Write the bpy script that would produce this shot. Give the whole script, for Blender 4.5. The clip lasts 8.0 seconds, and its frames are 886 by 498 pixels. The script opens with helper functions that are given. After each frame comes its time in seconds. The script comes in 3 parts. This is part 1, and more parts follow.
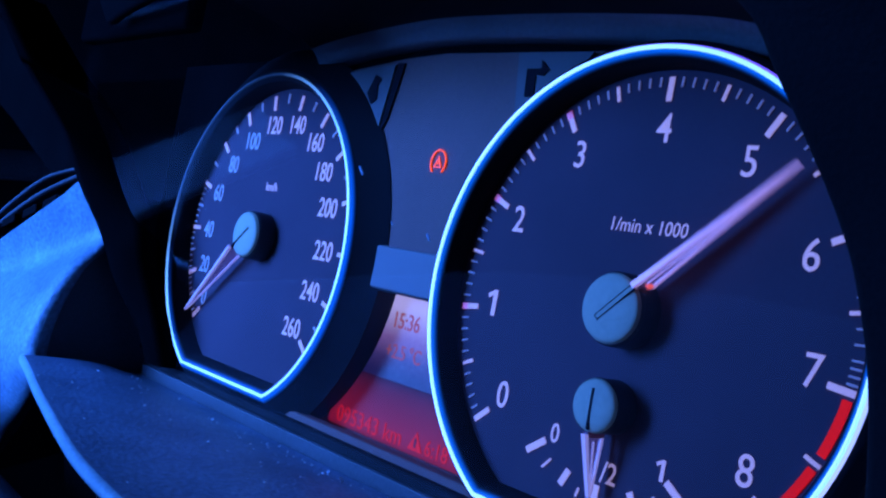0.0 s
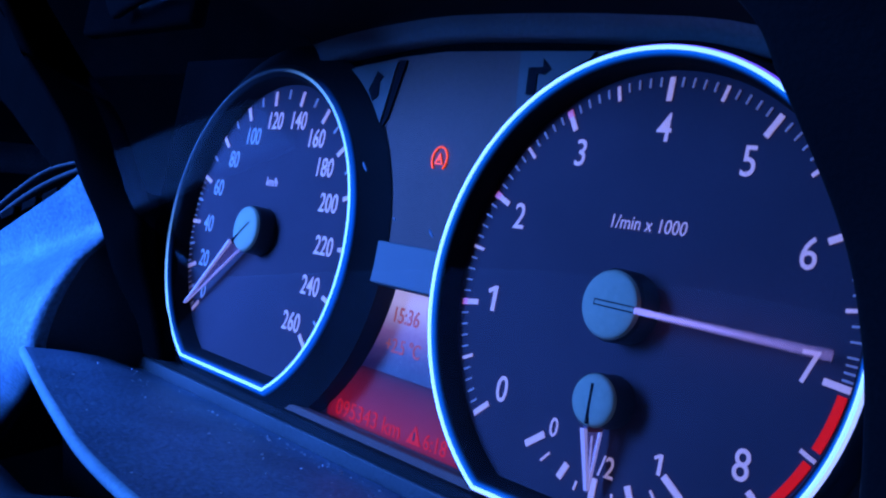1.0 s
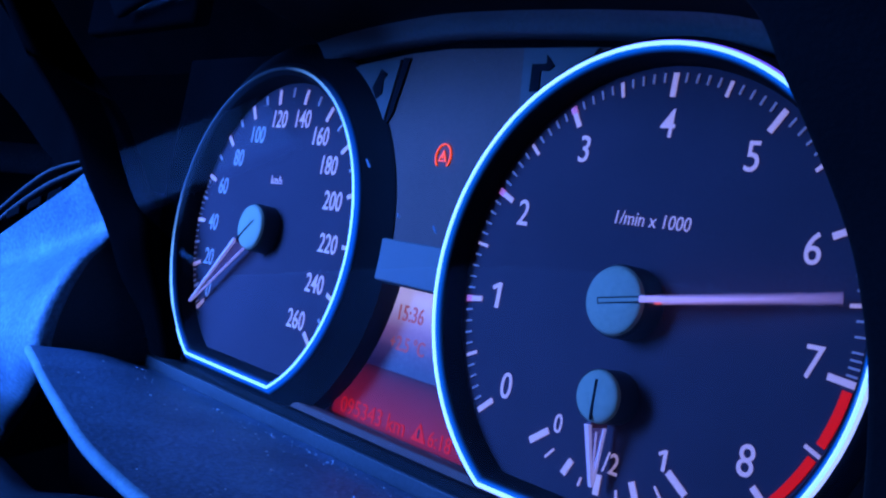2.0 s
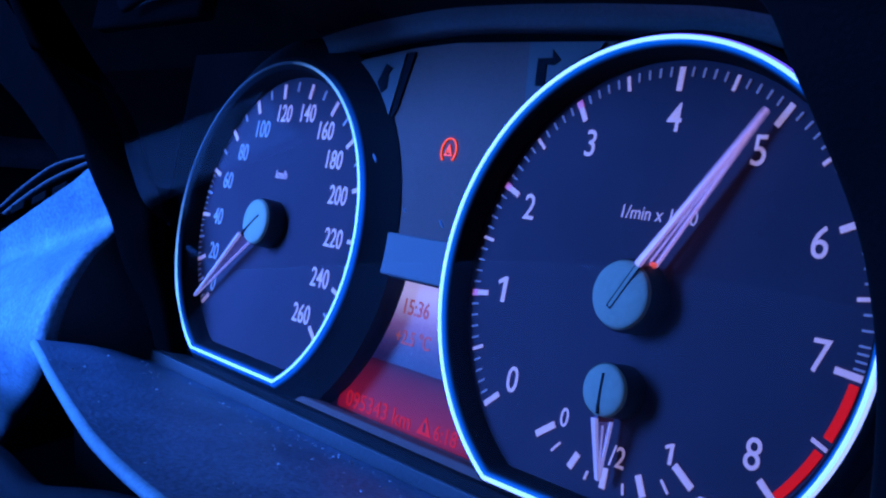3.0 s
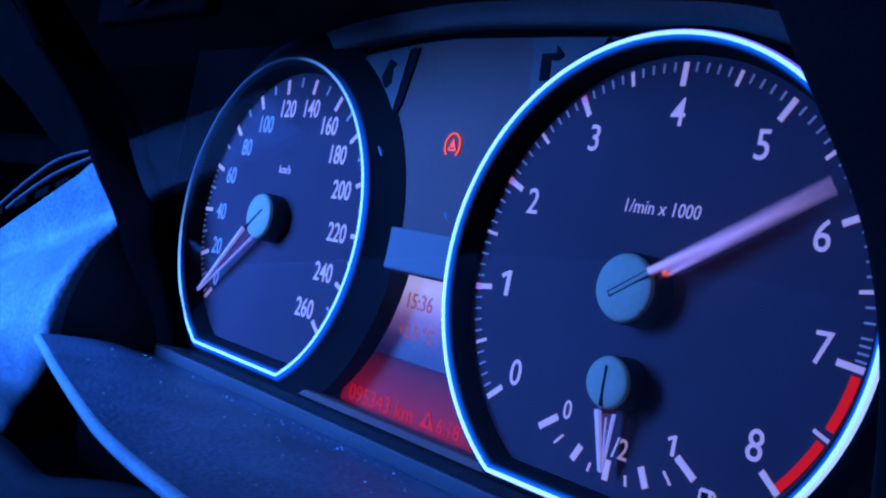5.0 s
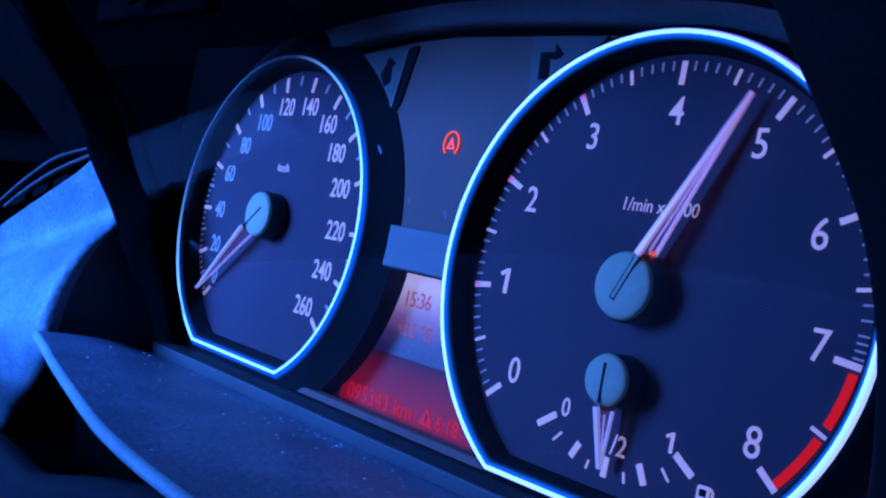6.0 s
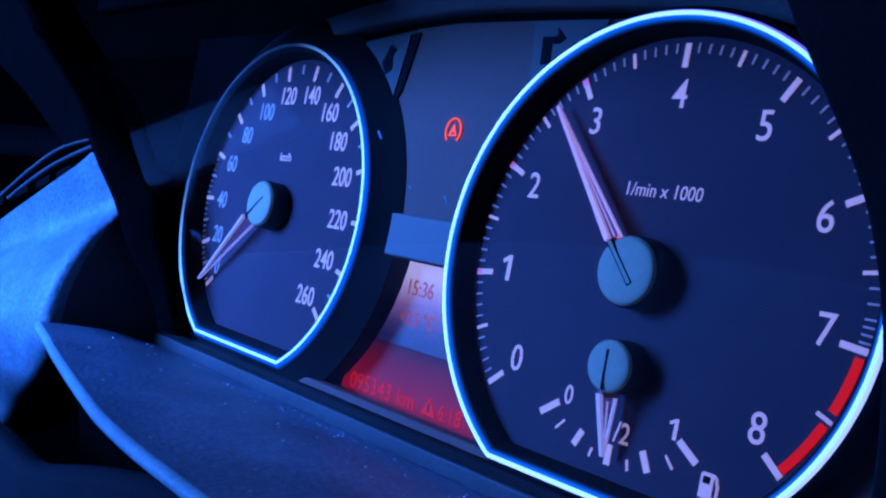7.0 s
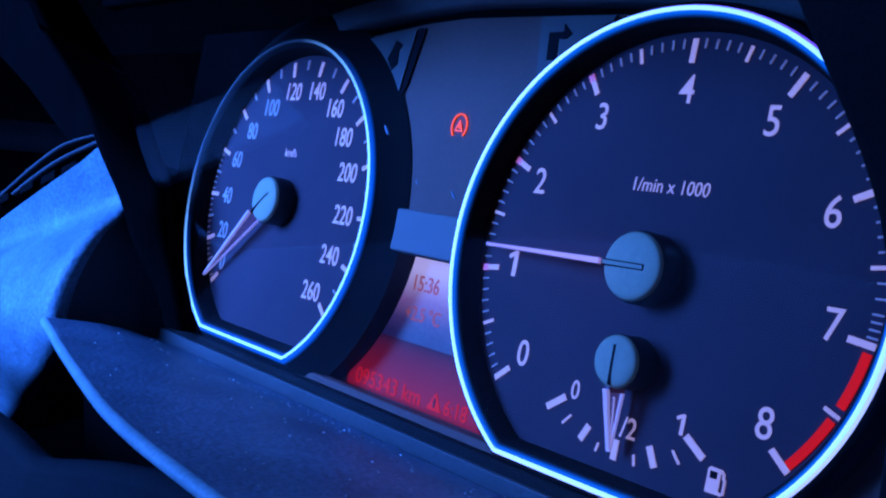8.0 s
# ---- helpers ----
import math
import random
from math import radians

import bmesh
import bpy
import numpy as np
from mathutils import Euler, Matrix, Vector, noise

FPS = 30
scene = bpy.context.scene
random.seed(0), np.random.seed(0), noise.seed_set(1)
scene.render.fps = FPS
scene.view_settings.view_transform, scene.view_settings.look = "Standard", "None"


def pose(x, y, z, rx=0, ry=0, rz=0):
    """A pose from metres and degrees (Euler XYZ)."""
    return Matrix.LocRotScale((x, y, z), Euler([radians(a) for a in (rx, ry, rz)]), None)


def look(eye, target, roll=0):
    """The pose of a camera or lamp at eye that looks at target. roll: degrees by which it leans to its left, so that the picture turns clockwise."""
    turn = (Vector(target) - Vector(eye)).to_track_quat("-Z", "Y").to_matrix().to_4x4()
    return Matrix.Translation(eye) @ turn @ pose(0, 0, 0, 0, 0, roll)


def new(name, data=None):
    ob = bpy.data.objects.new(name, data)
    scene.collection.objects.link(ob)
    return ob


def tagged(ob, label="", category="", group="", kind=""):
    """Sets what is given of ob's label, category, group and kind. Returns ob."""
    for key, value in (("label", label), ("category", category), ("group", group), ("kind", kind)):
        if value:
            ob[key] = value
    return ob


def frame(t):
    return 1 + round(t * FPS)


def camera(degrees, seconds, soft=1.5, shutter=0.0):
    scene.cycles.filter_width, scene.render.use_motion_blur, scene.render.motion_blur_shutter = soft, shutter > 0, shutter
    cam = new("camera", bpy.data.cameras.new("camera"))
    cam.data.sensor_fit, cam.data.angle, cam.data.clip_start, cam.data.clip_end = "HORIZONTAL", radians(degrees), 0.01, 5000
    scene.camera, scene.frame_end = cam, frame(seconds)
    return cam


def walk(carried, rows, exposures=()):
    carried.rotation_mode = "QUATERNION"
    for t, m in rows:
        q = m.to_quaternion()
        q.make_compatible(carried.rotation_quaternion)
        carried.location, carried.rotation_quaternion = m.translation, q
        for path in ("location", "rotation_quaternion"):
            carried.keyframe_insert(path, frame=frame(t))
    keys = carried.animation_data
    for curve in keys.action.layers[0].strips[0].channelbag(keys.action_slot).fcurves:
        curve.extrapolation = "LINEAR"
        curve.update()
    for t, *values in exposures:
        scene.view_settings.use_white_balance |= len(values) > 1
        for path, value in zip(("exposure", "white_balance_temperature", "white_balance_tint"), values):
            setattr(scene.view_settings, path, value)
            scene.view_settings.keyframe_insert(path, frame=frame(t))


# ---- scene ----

U = 0.048                       # one dial radius, metres
LEAN = -18.0                    # the cluster leans back by this
CL = pose(0, 0, 0.95, LEAN, 0, 0)

cam = camera(49.3, 8.0, soft=2.2, shutter=0.5)
# seconds, eye in dial radii, yaw to the left, pitch, roll
PATH = [
    (0, 2.4664, -3.2804, 0.0228, 48.359, 1.244, 10.896),
    (0.1, 2.4647, -3.2762, 0.0133, 48.407, 1.106, 10.893),
    (0.2, 2.4630, -3.2720, 0.0039, 48.391, 1.190, 10.891),
    (0.3, 2.4613, -3.2678, -0.0055, 48.119, 1.219, 10.889),
    (0.4, 2.4596, -3.2636, -0.0149, 48.005, 0.974, 10.886),
    (0.5, 2.4579, -3.2594, -0.0244, 48.194, 1.019, 10.884),
    (0.6, 2.4621, -3.2767, -0.0174, 48.215, 0.765, 10.983),
    (0.7, 2.4663, -3.2941, -0.0105, 48.039, 0.586, 11.081),
    (0.8, 2.4705, -3.3114, -0.0035, 48.018, 0.829, 11.180),
    (0.9, 2.4747, -3.3287, 0.0034, 47.876, 1.168, 11.279),
    (1, 2.4789, -3.3461, 0.0104, 47.873, 1.130, 11.377),
    (1.1, 2.4813, -3.3430, 0.0081, 47.863, 1.067, 11.352),
    (1.2, 2.4836, -3.3398, 0.0058, 47.663, 1.287, 11.327),
    (1.3, 2.4859, -3.3367, 0.0035, 47.852, 0.975, 11.302),
    (1.4, 2.4883, -3.3336, 0.0012, 48.019, 1.086, 11.276),
    (1.5, 2.4906, -3.3305, -0.0011, 48.098, 1.110, 11.251),
    (1.6, 2.4896, -3.3325, -0.0015, 48.234, 1.025, 11.246),
    (1.7, 2.4887, -3.3346, -0.0019, 48.224, 1.091, 11.241),
    (2.8, 2.4782, -3.3569, -0.0059, 48.006, 0.755, 11.187),
    (2.9, 2.4773, -3.3589, -0.0063, 48.105, 0.660, 11.182),
    (3, 2.4763, -3.3609, -0.0066, 48.196, 0.706, 11.177),
    (3.2, 2.4748, -3.3667, -0.0150, 48.150, 0.723, 11.218),
    (3.5, 2.4726, -3.3754, -0.0276, 48.317, 0.642, 11.280),
    (3.7, 2.4736, -3.3778, -0.0281, 48.240, 0.648, 11.276),
    (4, 2.4752, -3.3813, -0.0288, 48.267, 0.555, 11.270),
    (4.2, 2.4776, -3.3842, -0.0330, 48.238, 0.515, 11.320),
    (4.3, 2.4787, -3.3857, -0.0351, 48.156, 0.517, 11.345),
    (4.5, 2.4811, -3.3886, -0.0393, 48.202, 0.496, 11.395),
    (4.6, 2.4815, -3.3904, -0.0400, 47.997, 0.802, 11.401),
    (4.7, 2.4818, -3.3921, -0.0407, 48.133, 0.673, 11.406),
    (5.8, 2.4859, -3.4115, -0.0482, 47.852, 0.978, 11.464),
    (5.9, 2.4862, -3.4133, -0.0489, 47.953, 0.856, 11.469),
    (6, 2.4866, -3.4151, -0.0496, 47.871, 0.702, 11.475),
    (6.1, 2.4866, -3.3954, -0.0551, 47.640, 0.712, 11.410),
    (6.2, 2.4867, -3.3758, -0.0606, 47.540, 0.314, 11.346),
    (6.3, 2.4867, -3.3562, -0.0660, 47.657, 0.290, 11.281),
    (6.4, 2.4868, -3.3366, -0.0715, 47.896, 0.694, 11.216),
    (6.5, 2.4868, -3.3170, -0.0770, 48.105, 0.409, 11.152),
    (6.6, 2.4850, -3.3253, -0.0792, 47.911, 0.411, 11.185),
    (6.7, 2.4833, -3.3336, -0.0815, 48.035, 0.419, 11.218),
    (6.8, 2.4816, -3.3418, -0.0837, 48.065, 0.480, 11.250),
    (6.9, 2.4798, -3.3501, -0.0860, 47.687, 0.622, 11.283),
    (7, 2.4781, -3.3584, -0.0882, 48.261, 0.401, 11.316),
    (7.1, 2.4778, -3.3628, -0.0880, 48.256, 0.422, 11.370),
    (7.2, 2.4776, -3.3672, -0.0877, 48.035, 0.590, 11.423),
    (7.3, 2.4774, -3.3715, -0.0874, 48.126, 0.383, 11.476),
    (7.4, 2.4772, -3.3759, -0.0871, 48.169, 0.463, 11.530),
    (7.5, 2.4770, -3.3803, -0.0868, 48.142, 0.365, 11.583),
    (7.6, 2.4751, -3.3794, -0.0887, 48.103, 0.379, 11.530),
    (7.7, 2.4732, -3.3786, -0.0905, 48.144, 0.428, 11.477),
    (7.8, 2.4713, -3.3777, -0.0924, 48.367, 0.337, 11.425),
    (7.9, 2.4694, -3.3769, -0.0943, 48.339, 0.226, 11.372),
    (8, 2.4675, -3.3760, -0.0961, 48.322, 0.163, 11.319),
]


def eye_pose(x, y, z, yaw, pitch, roll):
    a, p = radians(yaw), radians(pitch)
    ahead = Vector((-math.sin(a) * math.cos(p), math.cos(a) * math.cos(p), math.sin(p)))
    e = Vector((x, y, z)) * U
    return CL @ look(e, e + ahead, roll)


walk(cam, [(t, eye_pose(*r)) for t, *r in PATH])

# ---- light ----
world = bpy.data.worlds.new("world")
scene.world = world
world.use_nodes = True
world.node_tree.nodes["Background"].inputs[0].default_value = (0.03, 0.12, 1.0, 1)
world.node_tree.nodes["Background"].inputs[1].default_value = 0.06


def area_lamp(name, at, target, sx, sy, power, colour):
    li = bpy.data.lights.new(name, "AREA")
    li.shape, li.size, li.size_y, li.energy, li.color = "RECTANGLE", sx, sy, power, colour
    li.spread = radians(59)
    ob = new(name, li)
    ob.matrix_world = CL @ look(Vector(at) * U, Vector(target) * U)
    return ob


DAY = (0.03, 0.17, 1.0)
area_lamp("side_window_daylight", (-10.6, -10.6, 1.7), (-7.0, 0.0, -0.3), 0.46, 0.34, 5.6, DAY)
scene.view_settings.exposure = 0.0


# ---- materials ----
def nodes_of(name):
    m = bpy.data.materials.new(name)
    m.use_nodes = True
    return m, m.node_tree.nodes, m.node_tree.links, m.node_tree.nodes["Principled BSDF"]


def plastic(name, colour, rough=0.5, grain=0.0, scale=900.0, vary=0.25, metal=0.0, spec=0.5, glow=None, glow_power=0.0):
    """Moulded or printed surface: two scales of tone, fine relief."""
    m, n, l, b = nodes_of(name)
    tc = n.new("ShaderNodeTexCoord")
    big, fine = n.new("ShaderNodeTexNoise"), n.new("ShaderNodeTexNoise")
    big.inputs["Scale"].default_value, fine.inputs["Scale"].default_value = 45.0, scale
    big.inputs["Detail"].default_value, fine.inputs["Detail"].default_value = 4.0, 3.0
    l.new(tc.outputs["Object"], big.inputs["Vector"])
    l.new(tc.outputs["Object"], fine.inputs["Vector"])
    mix = n.new("ShaderNodeMath")
    mix.operation = "MULTIPLY"
    l.new(big.outputs["Fac"], mix.inputs[0])
    l.new(fine.outputs["Fac"], mix.inputs[1])
    ramp = n.new("ShaderNodeValToRGB")
    ramp.color_ramp.elements[0].position, ramp.color_ramp.elements[1].position = 0.1, 0.42
    ramp.color_ramp.elements[0].color = [c * (1 - vary) for c in colour] + [1]
    ramp.color_ramp.elements[1].color = [min(1, c * (1 + vary)) for c in colour] + [1]
    l.new(mix.outputs[0], ramp.inputs[0])
    l.new(ramp.outputs[0], b.inputs["Base Color"])
    b.inputs["Roughness"].default_value, b.inputs["Metallic"].default_value = rough, metal
    b.inputs["Specular IOR Level"].default_value = spec
    if grain:
        bump = n.new("ShaderNodeBump")
        bump.inputs["Strength"].default_value, bump.inputs["Distance"].default_value = grain, 0.0004
        l.new(fine.outputs["Fac"], bump.inputs["Height"])
        l.new(bump.outputs[0], b.inputs["Normal"])
    if glow:
        b.inputs["Emission Color"].default_value = (*glow, 1)
        b.inputs["Emission Strength"].default_value = glow_power
    return m


M_FACE = plastic("dial_print_black", (0.085, 0.044, 0.053), 0.75, 0.05, 1500, 0.12, spec=0.12)
M_MARK = plastic("backlit_white_print", (0.4, 0.38, 0.3), 0.6, 0, 900, 0.08, spec=0.2, glow=(0.62, 0.47, 1.0), glow_power=0.4)
M_MARKRED = plastic("backlit_print_red_edge", (0.6, 0.3, 0.35), 0.5, glow=(0.9, 0.12, 0.2), glow_power=0.3)
M_MARK2 = plastic("white_print_dim_and_shaded", (0.38, 0.38, 0.32), 0.6, 0, 900, 0.08, spec=0.2, glow=(0.45, 0.38, 1.0), glow_power=0.13)
M_RED = plastic("red_print", (0.2, 0.006, 0.002), 0.7, 0, 900, 0.1, spec=0.1, glow=(1.0, 0.008, 0.012), glow_power=0.5)
M_NEEDLE = plastic("needle_clear_pink", (0.55, 0.45, 0.5), 0.25, 0, 900, 0.05, glow=(0.56, 0.36, 0.92), glow_power=0.5)
M_NEEDLE.node_tree.nodes["Principled BSDF"].inputs["Alpha"].default_value = 0.82
M_NEEDLE_COOL = plastic("needle_clear_lavender", (0.5, 0.45, 0.5), 0.25, 0, 900, 0.05, glow=(0.36, 0.35, 1.0), glow_power=0.5)
M_NEEDLE_MID = plastic("needle_web_dim", (0.05, 0.05, 0.08), 0.3, glow=(0.3, 0.1, 0.35), glow_power=0.05)
M_NEEDLE_ROOT = plastic("needle_root_red", (0.5, 0.1, 0.1), 0.3, glow=(1.0, 0.12, 0.12), glow_power=0.7)
M_CAP = plastic("hub_cap_grey", (0.5, 0.4, 0.25), 0.65, 0.08, 1200, 0.1, spec=0.2)
M_CAPSIDE = plastic("hub_side_black", (0.02, 0.02, 0.022), 0.5)
M_TUBE = plastic("bezel_black", (0.0095, 0.009, 0.009), 0.65, 0.05, spec=0.1)
M_PANEL = plastic("panel_dark", (0.2, 0.086, 0.066), 0.65, 0.05, 1400, 0.1, spec=0.2)
M_STRIP = plastic("panel_strip_grey", (0.2, 0.16, 0.14), 0.55, 0.05, 1400, 0.08, spec=0.25)
M_BLACK = plastic("trim_black", (0.006, 0.0055, 0.0055), 0.9, 0.1, spec=0.0)
M_BLACK.node_tree.nodes["Principled BSDF"].inputs["IOR"].default_value = 1.0
M_COWL = plastic("cowl_black", (0.007, 0.007, 0.008), 0.75, 0.5, 900, 0.4, spec=0.1)
M_HOOD = plastic("soft_black_and_recess_shade", (0.05, 0.045, 0.046), 0.6, 0.5, 1100, 0.25)
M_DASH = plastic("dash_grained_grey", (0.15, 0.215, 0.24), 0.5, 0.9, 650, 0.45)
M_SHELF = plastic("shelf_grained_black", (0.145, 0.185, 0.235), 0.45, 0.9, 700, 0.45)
M_CABIN = plastic("cabin_lining_grey", (0.075, 0.075, 0.075), 0.8)
M_LEDGE = plastic("pale_moulding_and_bar", (0.65, 0.65, 0.66), 0.6, 0.2)
M_WARN = plastic("warning_symbol_red", (0.12, 0.02, 0.01), 0.5, glow=(1.0, 0.09, 0.01), glow_power=1.1)
M_SYMBOL = plastic("symbol_black", (0.012, 0.012, 0.014), 0.8, spec=0.05)
M_LCDTEXT = plastic("display_digit_red", (0.2, 0.01, 0.01), 0.5, spec=0.1, glow=(1.0, 0.02, 0.05), glow_power=0.45)


def film_material():
    """Pale display film; the light on its top is painted as emission, dark at its lower edge."""
    m = plastic("display_pale_film", (0.14, 0.12, 0.1), 0.4, spec=0.2, glow=(0.9, 0.08, 0.2), glow_power=0.05)
    n, l = m.node_tree.nodes, m.node_tree.links
    tc, sep, run, ramp = n.new("ShaderNodeTexCoord"), n.new("ShaderNodeSeparateXYZ"), n.new("ShaderNodeMapRange"), n.new("ShaderNodeValToRGB")
    l.new(tc.outputs["Object"], sep.inputs[0])
    run.inputs["From Min"].default_value, run.inputs["From Max"].default_value = -0.64 * U, -0.2 * U
    l.new(sep.outputs["Z"], run.inputs["Value"])
    l.new(run.outputs[0], ramp.inputs[0])
    ramp.color_ramp.elements[0].color, ramp.color_ramp.elements[1].color = (0.015, 0.012, 0.1, 1), (0.5, 0.45, 1.0, 1)
    ramp.color_ramp.elements[0].position, ramp.color_ramp.elements[1].position = 0.1, 0.95
    l.new(ramp.outputs[0], n["Principled BSDF"].inputs["Emission Color"])
    n["Principled BSDF"].inputs["Emission Strength"].default_value = 0.78
    for at, colour in ((0.3, (0.045, 0.03, 0.17, 1)), (0.55, (0.19, 0.1, 0.36, 1))):
        ramp.color_ramp.elements.new(at).color = colour
    return m


M_LCDUP = film_material()


def red_field_material():
    """Red backlit field, dim at its upper edge and strongest along the digits."""
    m = plastic("display_backlit_red", (0.05, 0.02, 0.02), 0.5, spec=0.15, glow=(0.5, 0.01, 0.07), glow_power=0.34)
    n, l = m.node_tree.nodes, m.node_tree.links
    tc, sep, run, ramp = n.new("ShaderNodeTexCoord"), n.new("ShaderNodeSeparateXYZ"), n.new("ShaderNodeMapRange"), n.new("ShaderNodeValToRGB")
    l.new(tc.outputs["Object"], sep.inputs[0])
    run.inputs["From Min"].default_value, run.inputs["From Max"].default_value = -0.96 * U, -0.62 * U
    l.new(sep.outputs["Z"], run.inputs["Value"])
    l.new(run.outputs[0], ramp.inputs[0])
    ramp.color_ramp.elements[0].color, ramp.color_ramp.elements[1].color = (0.55, 0.008, 0.06, 1), (0.03, 0.012, 0.09, 1)
    ramp.color_ramp.elements[0].position, ramp.color_ramp.elements[1].position = 0.2, 1.0
    mid = ramp.color_ramp.elements.new(0.8)
    mid.color = (0.2, 0.012, 0.08, 1)
    l.new(ramp.outputs[0], n["Principled BSDF"].inputs["Emission Color"])
    return m


M_LCD = red_field_material()
M_STRIP2 = plastic("indicator_field_grey", (0.125, 0.09, 0.072), 0.65, 0.05, 1400, 0.08)
M_LCDFAINT = plastic("display_faint_red", (0.2, 0.05, 0.06), 0.5, spec=0.1, glow=(1.0, 0.27, 0.45), glow_power=0.24)
M_STRUT = plastic("strut_and_shade_black", (0.0025, 0.0023, 0.0023), 0.9, 0.1, spec=0.0)
M_STRUT.node_tree.nodes["Principled BSDF"].inputs["IOR"].default_value = 1.0
M_GLINT = plastic("glint_pale", (0.35, 0.38, 0.42), 0.4)
# Paler than the shelf top: the lip's highlight, painted in.
M_LIPEDGE = plastic("shelf_lip_highlight", (0.34, 0.43, 0.41), 0.4, 0.3, 1000, 0.3)
M_LIP = plastic("arch_lit_grey", (0.135, 0.125, 0.115), 0.5, 0.2, 1100, 0.2)
M_HOODTOP = plastic("hood_top_black", (0.013, 0.011, 0.01), 0.75, 0.3, 1100, 0.25, spec=0.1)
M_DUST = plastic("dust", (0.7, 0.7, 0.7), 0.9)


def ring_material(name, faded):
    """A glowing ring; the faded one's dim upper left is painted into its emission."""
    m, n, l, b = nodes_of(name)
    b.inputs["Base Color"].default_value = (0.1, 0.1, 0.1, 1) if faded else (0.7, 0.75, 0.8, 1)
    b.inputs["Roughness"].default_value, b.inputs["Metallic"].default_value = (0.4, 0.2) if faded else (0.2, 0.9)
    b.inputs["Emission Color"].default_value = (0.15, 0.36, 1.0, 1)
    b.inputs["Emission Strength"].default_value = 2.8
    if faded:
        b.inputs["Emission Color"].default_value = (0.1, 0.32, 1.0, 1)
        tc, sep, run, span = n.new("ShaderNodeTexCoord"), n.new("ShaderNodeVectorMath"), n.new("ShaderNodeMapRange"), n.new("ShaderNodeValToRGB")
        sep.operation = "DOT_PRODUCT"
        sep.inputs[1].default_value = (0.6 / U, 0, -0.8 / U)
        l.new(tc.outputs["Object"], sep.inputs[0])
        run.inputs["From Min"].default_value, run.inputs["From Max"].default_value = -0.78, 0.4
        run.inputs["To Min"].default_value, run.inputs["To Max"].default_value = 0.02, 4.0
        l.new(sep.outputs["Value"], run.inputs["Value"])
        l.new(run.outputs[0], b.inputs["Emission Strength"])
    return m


M_RING, M_RING_FADED = ring_material("ring_glow", False), ring_material("ring_glow_painted_dim", True)


def halo_material(name, colour, power, faded):
    """Blue lens bloom painted beside a ring: deep blue at the front, dark at its foot; the faded one also dies away to
    the upper left.
    """
    m, n, l, b = nodes_of(name)
    b.inputs["Base Color"].default_value, b.inputs["Roughness"].default_value = (0.014, 0.014, 0.016, 1), 0.5
    b.inputs["Specular IOR Level"].default_value = 0.2
    b.inputs["Emission Color"].default_value = (*colour, 1)
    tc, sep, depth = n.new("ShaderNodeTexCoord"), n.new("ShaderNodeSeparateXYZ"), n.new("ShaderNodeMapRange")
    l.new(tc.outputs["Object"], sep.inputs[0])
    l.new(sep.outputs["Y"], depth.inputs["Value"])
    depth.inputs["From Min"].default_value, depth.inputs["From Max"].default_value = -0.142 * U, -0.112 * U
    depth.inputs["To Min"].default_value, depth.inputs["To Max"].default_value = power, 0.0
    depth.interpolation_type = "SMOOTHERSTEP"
    out = depth.outputs[0]
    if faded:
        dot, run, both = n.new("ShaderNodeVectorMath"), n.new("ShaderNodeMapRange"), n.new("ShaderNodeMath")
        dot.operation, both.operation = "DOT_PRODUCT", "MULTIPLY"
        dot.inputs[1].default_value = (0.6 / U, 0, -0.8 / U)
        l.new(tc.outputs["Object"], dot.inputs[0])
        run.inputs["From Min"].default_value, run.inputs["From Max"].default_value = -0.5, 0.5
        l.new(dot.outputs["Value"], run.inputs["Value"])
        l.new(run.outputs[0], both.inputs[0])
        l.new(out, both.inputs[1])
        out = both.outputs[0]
    l.new(out, b.inputs["Emission Strength"])
    return m


M_HALO_FADED = halo_material("ring_bloom_fading", (0.0, 0.1, 0.95), 1.2, True)


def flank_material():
    """Outer side of the ring: white blue at the lower right; lens fringe painted violet towards the top."""
    m, n, l, b = nodes_of("ring_flank_fringe")
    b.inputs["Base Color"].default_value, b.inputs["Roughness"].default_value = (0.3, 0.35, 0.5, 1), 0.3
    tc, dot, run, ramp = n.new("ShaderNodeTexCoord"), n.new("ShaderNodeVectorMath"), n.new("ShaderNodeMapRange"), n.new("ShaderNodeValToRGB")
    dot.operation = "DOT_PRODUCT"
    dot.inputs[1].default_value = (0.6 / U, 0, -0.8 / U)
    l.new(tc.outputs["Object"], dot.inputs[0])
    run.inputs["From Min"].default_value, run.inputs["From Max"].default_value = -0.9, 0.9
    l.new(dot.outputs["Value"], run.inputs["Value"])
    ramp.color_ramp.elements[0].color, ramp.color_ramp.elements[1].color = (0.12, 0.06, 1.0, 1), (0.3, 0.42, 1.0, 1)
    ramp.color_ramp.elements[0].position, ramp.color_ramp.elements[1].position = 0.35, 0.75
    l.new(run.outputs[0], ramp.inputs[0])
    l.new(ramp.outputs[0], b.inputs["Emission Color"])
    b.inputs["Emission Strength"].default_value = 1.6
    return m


# Emission paints the lens fringe along the ring's outer flank.
M_FLANK_FRINGE = flank_material()


def web_material():
    """Clear web of a needle: mostly see-through, faintly lit pink."""
    m, n, l, b = nodes_of("needle_web_clear")
    b.inputs["Base Color"].default_value, b.inputs["Roughness"].default_value = (0.3, 0.2, 0.35, 1), 0.3
    b.inputs["Emission Color"].default_value, b.inputs["Emission Strength"].default_value = (0.3, 0.2, 0.75, 1), 0.16
    b.inputs["Alpha"].default_value = 0.35
    return m


M_WEB = web_material()
M_HALO = halo_material("ring_bloom_blue", (0.0, 0.12, 0.95), 1.2, False)


